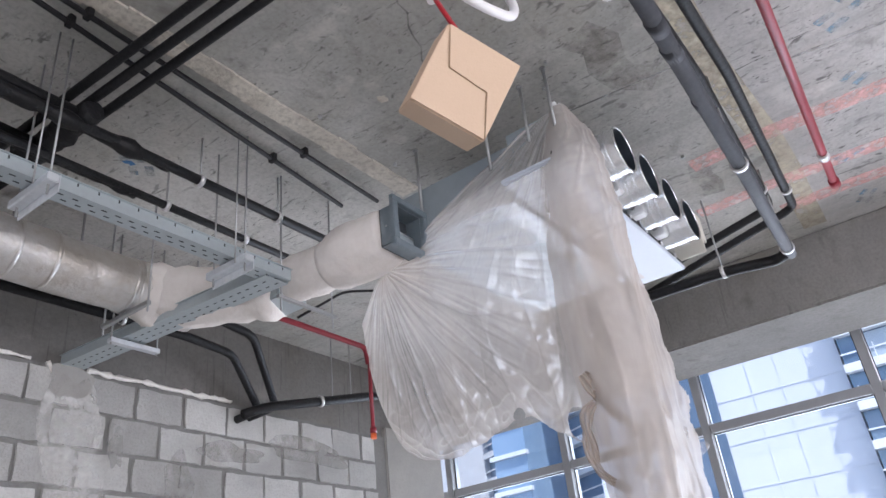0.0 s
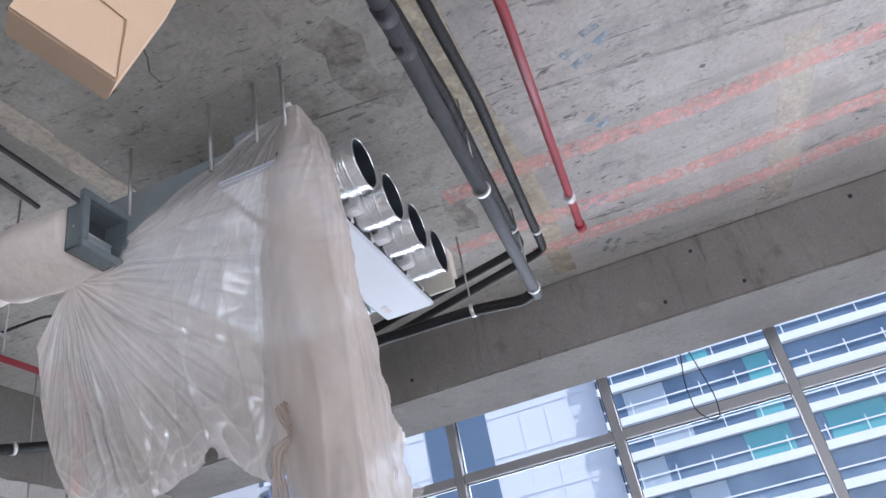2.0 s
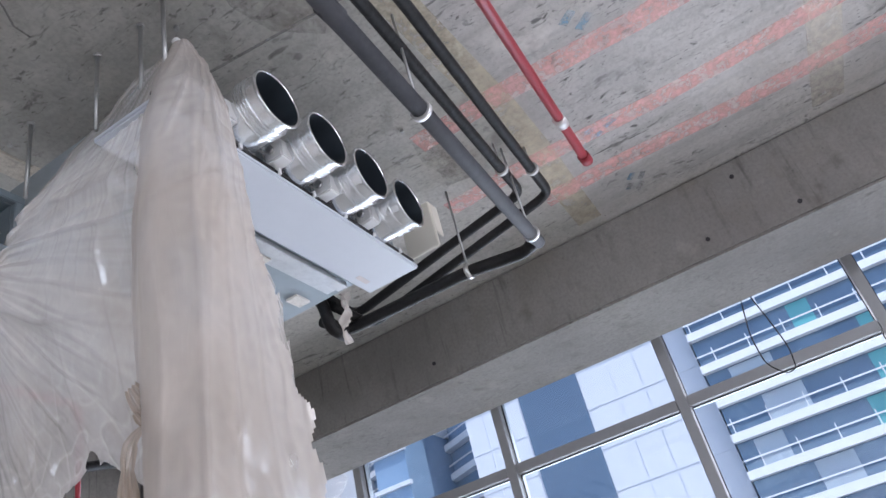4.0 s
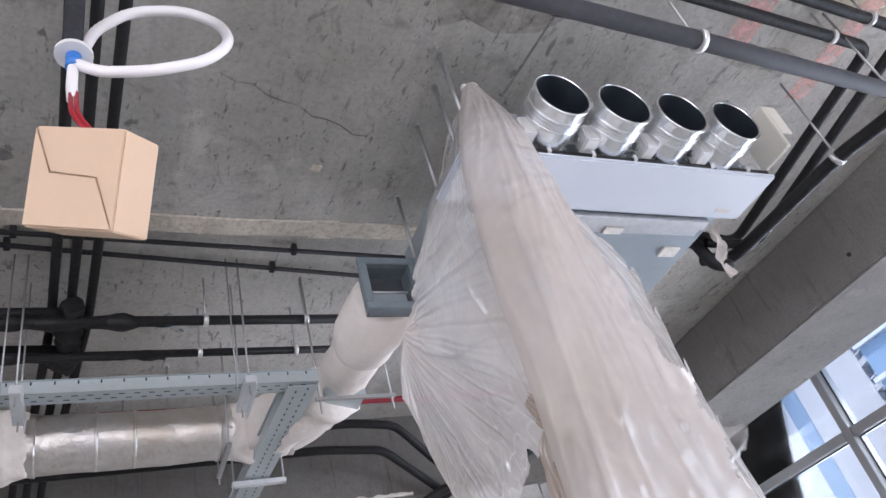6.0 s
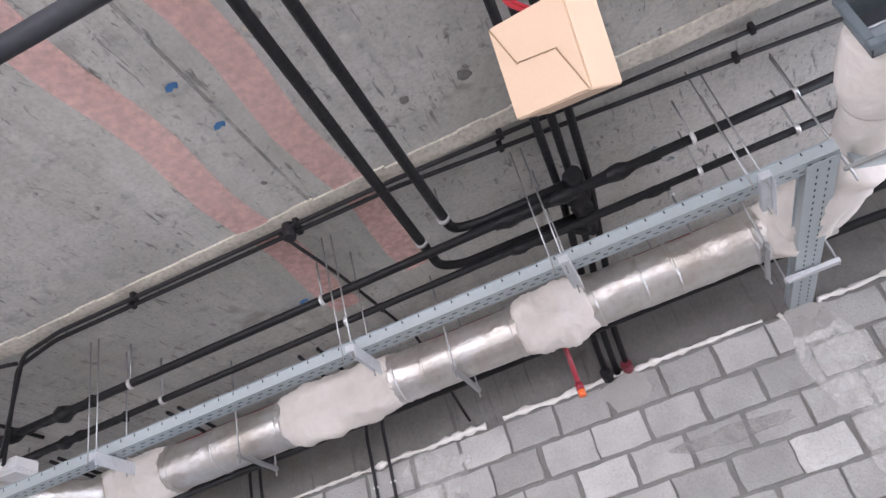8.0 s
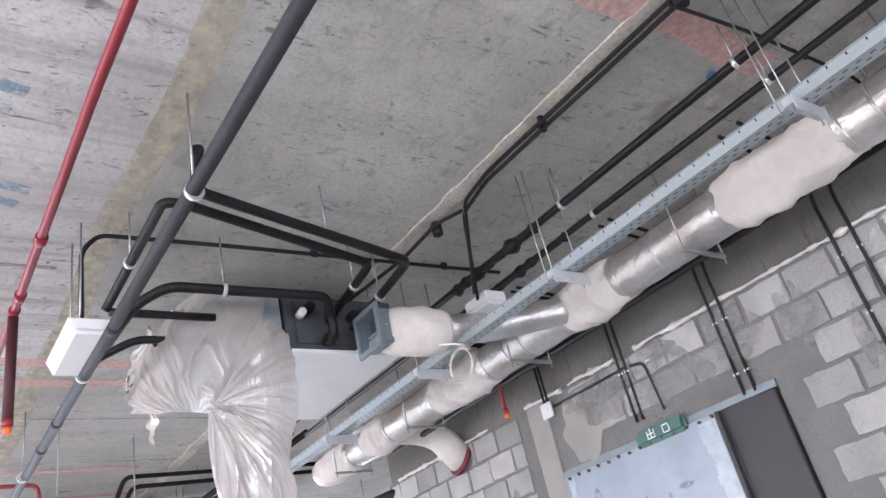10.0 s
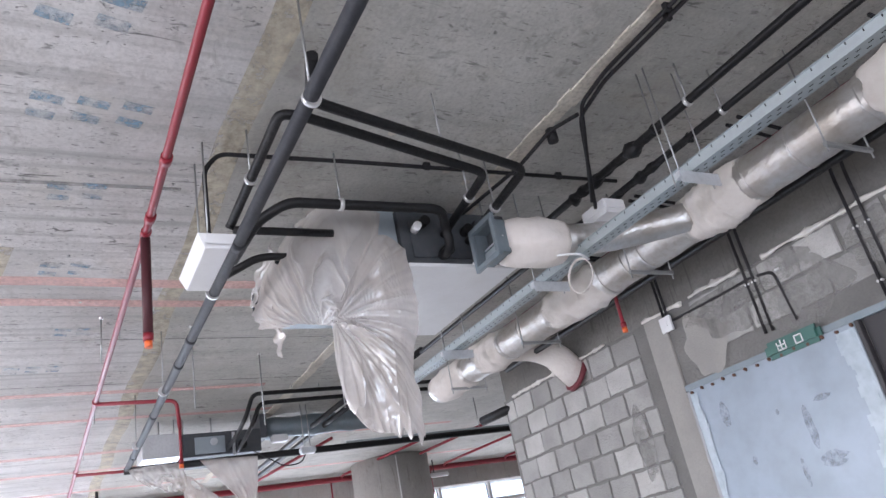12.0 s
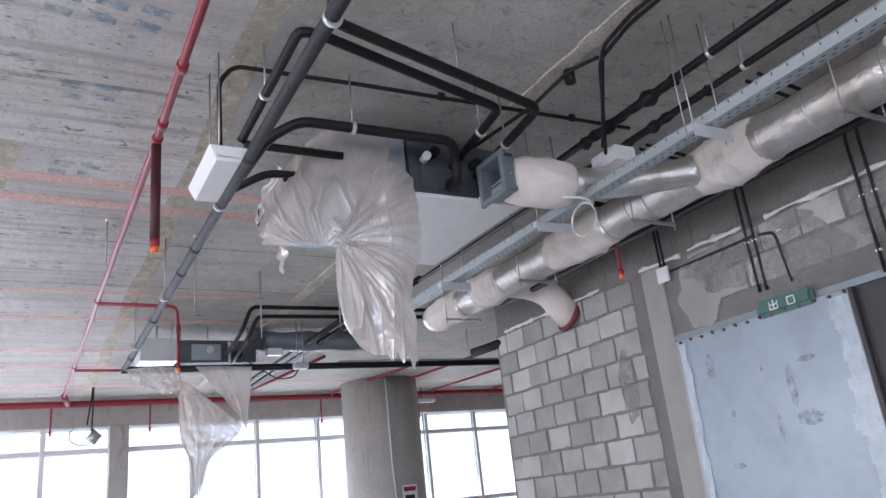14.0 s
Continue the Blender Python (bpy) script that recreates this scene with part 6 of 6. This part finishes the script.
CURTAIN = mat("blue_curtain_glass", (0.08, 0.135, 0.205), 0.15, 0.2, stain=0.6, stain_scale=0.35, dark=(0.17, 0.25, 0.33))
DEEP = mat("deep_blue_glass", (0.075, 0.12, 0.18), 0.3, 0.2, stain=0.2, stain_scale=0.4, dark=(0.1, 0.155, 0.22))
PALE_GLASS = mat("pale_blue_glass", (0.2, 0.3, 0.42), 0.25, 0.1, stain=0.5, stain_scale=0.4, dark=(0.12, 0.2, 0.3))
SLAB = mat("white_slab_edge", (0.6, 0.61, 0.63), 0.5)
JOINT = mat("cladding_joint", (0.52, 0.55, 0.6), 0.6)


def tower(name, x, y0, y1, z1, glass, label):
    t = thing(name, label, "building")
    part("wall", box(x, x + 14, y0, y1, -45, z1), glass, t)
    part("roof", box(x - 0.3, x + 14.3, y0 - 0.2, y1 + 0.2, z1, z1 + 0.8), SLAB, t)
    return t


banded = tower("office_tower", 45.0, -32.0, 4.7, 34, CURTAIN, "blue glass office tower with white slab bands")
for k in range(-8, 16):
    z = 0.3 + k * 2.05
    part("slab_edge", box(44.5, 45.0, -32.2, 4.75, z, z + 0.46), SLAB, banded)
    part("rail", box(44.6, 44.66, -32.2, 4.75, z + 0.98, z + 1.06), SLAB, banded)
for k in range(18):
    for m in range(4, 10):
        z = 0.3 + m * 2.05
        y = -31 + k * 2.0 + 0.7 * (m % 3)
        part("post", box(44.62, 44.67, y, y + 0.06, z + 0.46, z + 1.3), SLAB, banded)
teal = mat("teal_blind", (0.06, 0.3, 0.34), 0.5)
pale = mat("pale_blind", (0.3, 0.36, 0.42), 0.5)
for y0, m, w, m_c in ((-5.0, 6, 1.3, teal), (-4.8, 5, 1.5, teal), (-4.6, 4, 2.4, teal), (-9.5, 4, 3.0, teal), (-2.0, 7, 1.2, teal), (1.0, 6, 2.4, pale), (0.2, 5, 2.2, pale), (2.2, 4, 1.6, pale), (-0.5, 3, 2.0, pale)):
    z = 0.3 + m * 2.05
    part("blind", box(44.97, 44.997, y0, y0 + w, z + 0.5, z + 1.98), m_c, banded)
white = tower("apartment_tower", 46.0, 4.9, 20.6, 32, CLAD, "white clad tower with a blue glass stripe")
part("glass_stripe", box(45.9, 45.99, 12.2, 16.4, -45, 32), DEEP, white, "blue glass stripe")
for k in range(-10, 12):
    z = k * 2.55 + 0.4
    for y0, y1 in ((4.9, 12.15), (16.45, 20.6)):
        part("joint", box(45.96, 45.998, y0, y1, z, z + 0.045), JOINT, white)
for y in (6.6, 8.3, 10.0, 17.8, 19.2):
    part("joint", box(45.955, 45.996, y, y + 0.04, -45, 32), JOINT, white)


def turned(bm, at, angle):
    bm.transform(Matrix.Translation(at) @ Matrix.Rotation(angle, 4, "Z"))
    return bm


second = thing("office_tower", "blue glass office tower with slanting white bands", "building")
AT, ANGLE = (52.0, 22.0, 0.0), radians(-27)
part("wall", turned(box(0, 14, 0, 22, -45, 32), AT, ANGLE), PALE_GLASS, second)
part("roof", turned(box(-0.3, 14.3, -0.2, 22.2, 32, 32.8), AT, ANGLE), SLAB, second)
for k in range(-6, 13):
    z = 0.9 + k * 2.3
    part("slab_edge", turned(box(-0.8, 0, -0.2, 22.2, z, z + 0.5), AT, ANGLE), SLAB, second)
    part("rail", turned(box(-0.7, -0.62, -0.2, 22.2, z + 1.1, z + 1.2), AT, ANGLE), SLAB, second)
corner_tower = tower("apartment_tower", 50.0, 37.5, 58.0, 36, CLAD, "white clad tower with small teal windows")
part("glass_stripe", box(49.9, 49.99, 37.5, 39.0, -45, 36), PALE_GLASS, corner_tower, "pale blue glass stripe")
part("glass_stripe", box(49.9, 49.99, 47.2, 49.0, -45, 36), PALE_GLASS, corner_tower, "pale blue glass stripe")
for k in range(-4, 11):
    part("window", box(49.9, 49.99, 41.2, 42.4, 2 + k * 3.0, 3.5 + k * 3.0), teal, corner_tower)
block = tower("low_building", 47.0, 26.3, 29.0, 20.5, PALE_GLASS, "low blue glass building before the towers")
for k in range(8):
    part("slab_edge", box(46.7, 47.0, 26.1, 29.2, 1 + k * 2.5, 1.3 + k * 2.5), JOINT, block)
haze = mat("pale_city", (0.5, 0.52, 0.55), 0.9, stain=0.4, stain_scale=0.05, dark=(0.3, 0.33, 0.36))
for k in range(12):
    d = 230 + 40 * (k % 4)
    yb = -150 + k * 30
    t = thing("far_building", "pale hazy building block far beyond the windows", "building", "far skyline")
    part("wall", box(-d - 20, -d, yb, yb + 16 + 4 * (k % 3), -45, -30 + 9 * (k % 3)), haze, t)
    part("roof", box(-d - 21, -d + 1, yb - 1, yb + 17 + 4 * (k % 3), -30 + 9 * (k % 3), -29 + 9 * (k % 3)), haze, t)

# Added glowing panel in place of the washed-out sky beyond the far windows.
glow = bpy.data.materials.new("glowing_white_panel")
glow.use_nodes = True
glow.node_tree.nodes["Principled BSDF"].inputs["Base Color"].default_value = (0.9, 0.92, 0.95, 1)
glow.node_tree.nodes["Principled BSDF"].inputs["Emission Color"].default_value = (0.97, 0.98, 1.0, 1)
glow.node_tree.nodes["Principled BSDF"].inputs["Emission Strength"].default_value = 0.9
structure("backdrop", box(-382, -380, -260, 260, -45, 90), glow, "plain glowing white panel standing for the washed-out sky beyond the far windows", "backdrop")

# ---- single blocks of the wall ----
def rough_block(width, height):
    """A block with a chipped, uneven outline."""
    bm = bmesh.new()
    rim = [(s / 6, 0) for s in range(6)] + [(1, s / 3) for s in range(3)] + [(1 - s / 6, 1) for s in range(6)] + [(0, 1 - s / 3) for s in range(3)]
    rim = [(width * a + random.uniform(-0.005, 0.005), height * c + random.uniform(-0.0045, 0.0045)) for a, c in rim]
    front = [bm.verts.new((a + (width / 2 - a) * 0.02, -0.008 + random.uniform(-0.002, 0.002), c + (height / 2 - c) * 0.03)) for a, c in rim]
    back = [bm.verts.new((a, 0.012, c)) for a, c in rim]
    bm.faces.new(front)
    for k in range(len(rim)):
        bm.faces.new((front[k], back[k], back[(k + 1) % len(rim)], front[(k + 1) % len(rim)]))
    bmesh.ops.recalc_face_normals(bm, faces=bm.faces[:])
    return bm


variants = [mesh_of("brick", rough_block(CL - 0.022, CH - 0.02), BLOCK) for k in range(9)]
halves = [mesh_of("brick", rough_block(CL * 0.5 - 0.022, CH - 0.02), BLOCK) for k in range(3)]
low_wall = bmesh.new()
for row in range(14):
    z = 3.075 - (row + 1) * CH
    for col in range(-20, 16):
        x = col * CL + (CL / 2 if row % 2 else 0) + random.uniform(-0.012, 0.012)
        mid = x + CL / 2
        if x < -6.0 or x + CL > 4.46 or (-3.77 < x + CL and x < DOOR1 and (z < DOORTOP or x < -3.3)):
            if x < -6.0 < x + CL * 0.5 + 0.1 or (x + CL > 4.46 and x + CL * 0.5 < 4.46) or (x < -3.77 < x + CL and x + CL * 0.52 < -3.76):
                if z > 1.2:
                    ob = new("brick", random.choice(halves))
                    ob.parent = north
                    ob.location = (x if x > -6.0 else x + CL / 2, WALL_Y, z)
            continue
        if z > 1.25:
            ob = new("brick", random.choice(variants))
            ob.parent = north
            ob.location = (x, WALL_Y + random.uniform(-0.004, 0.004), z + random.uniform(-0.004, 0.004))
        else:
            box(x, x + CL - 0.026, WALL_Y - 0.012, WALL_Y + 0.02, z, z + CH - 0.024, bm=low_wall)
tagged(part("lower_courses", low_wall, BLOCK, north, "lower courses of the same grey blocks"), kind="stuff")
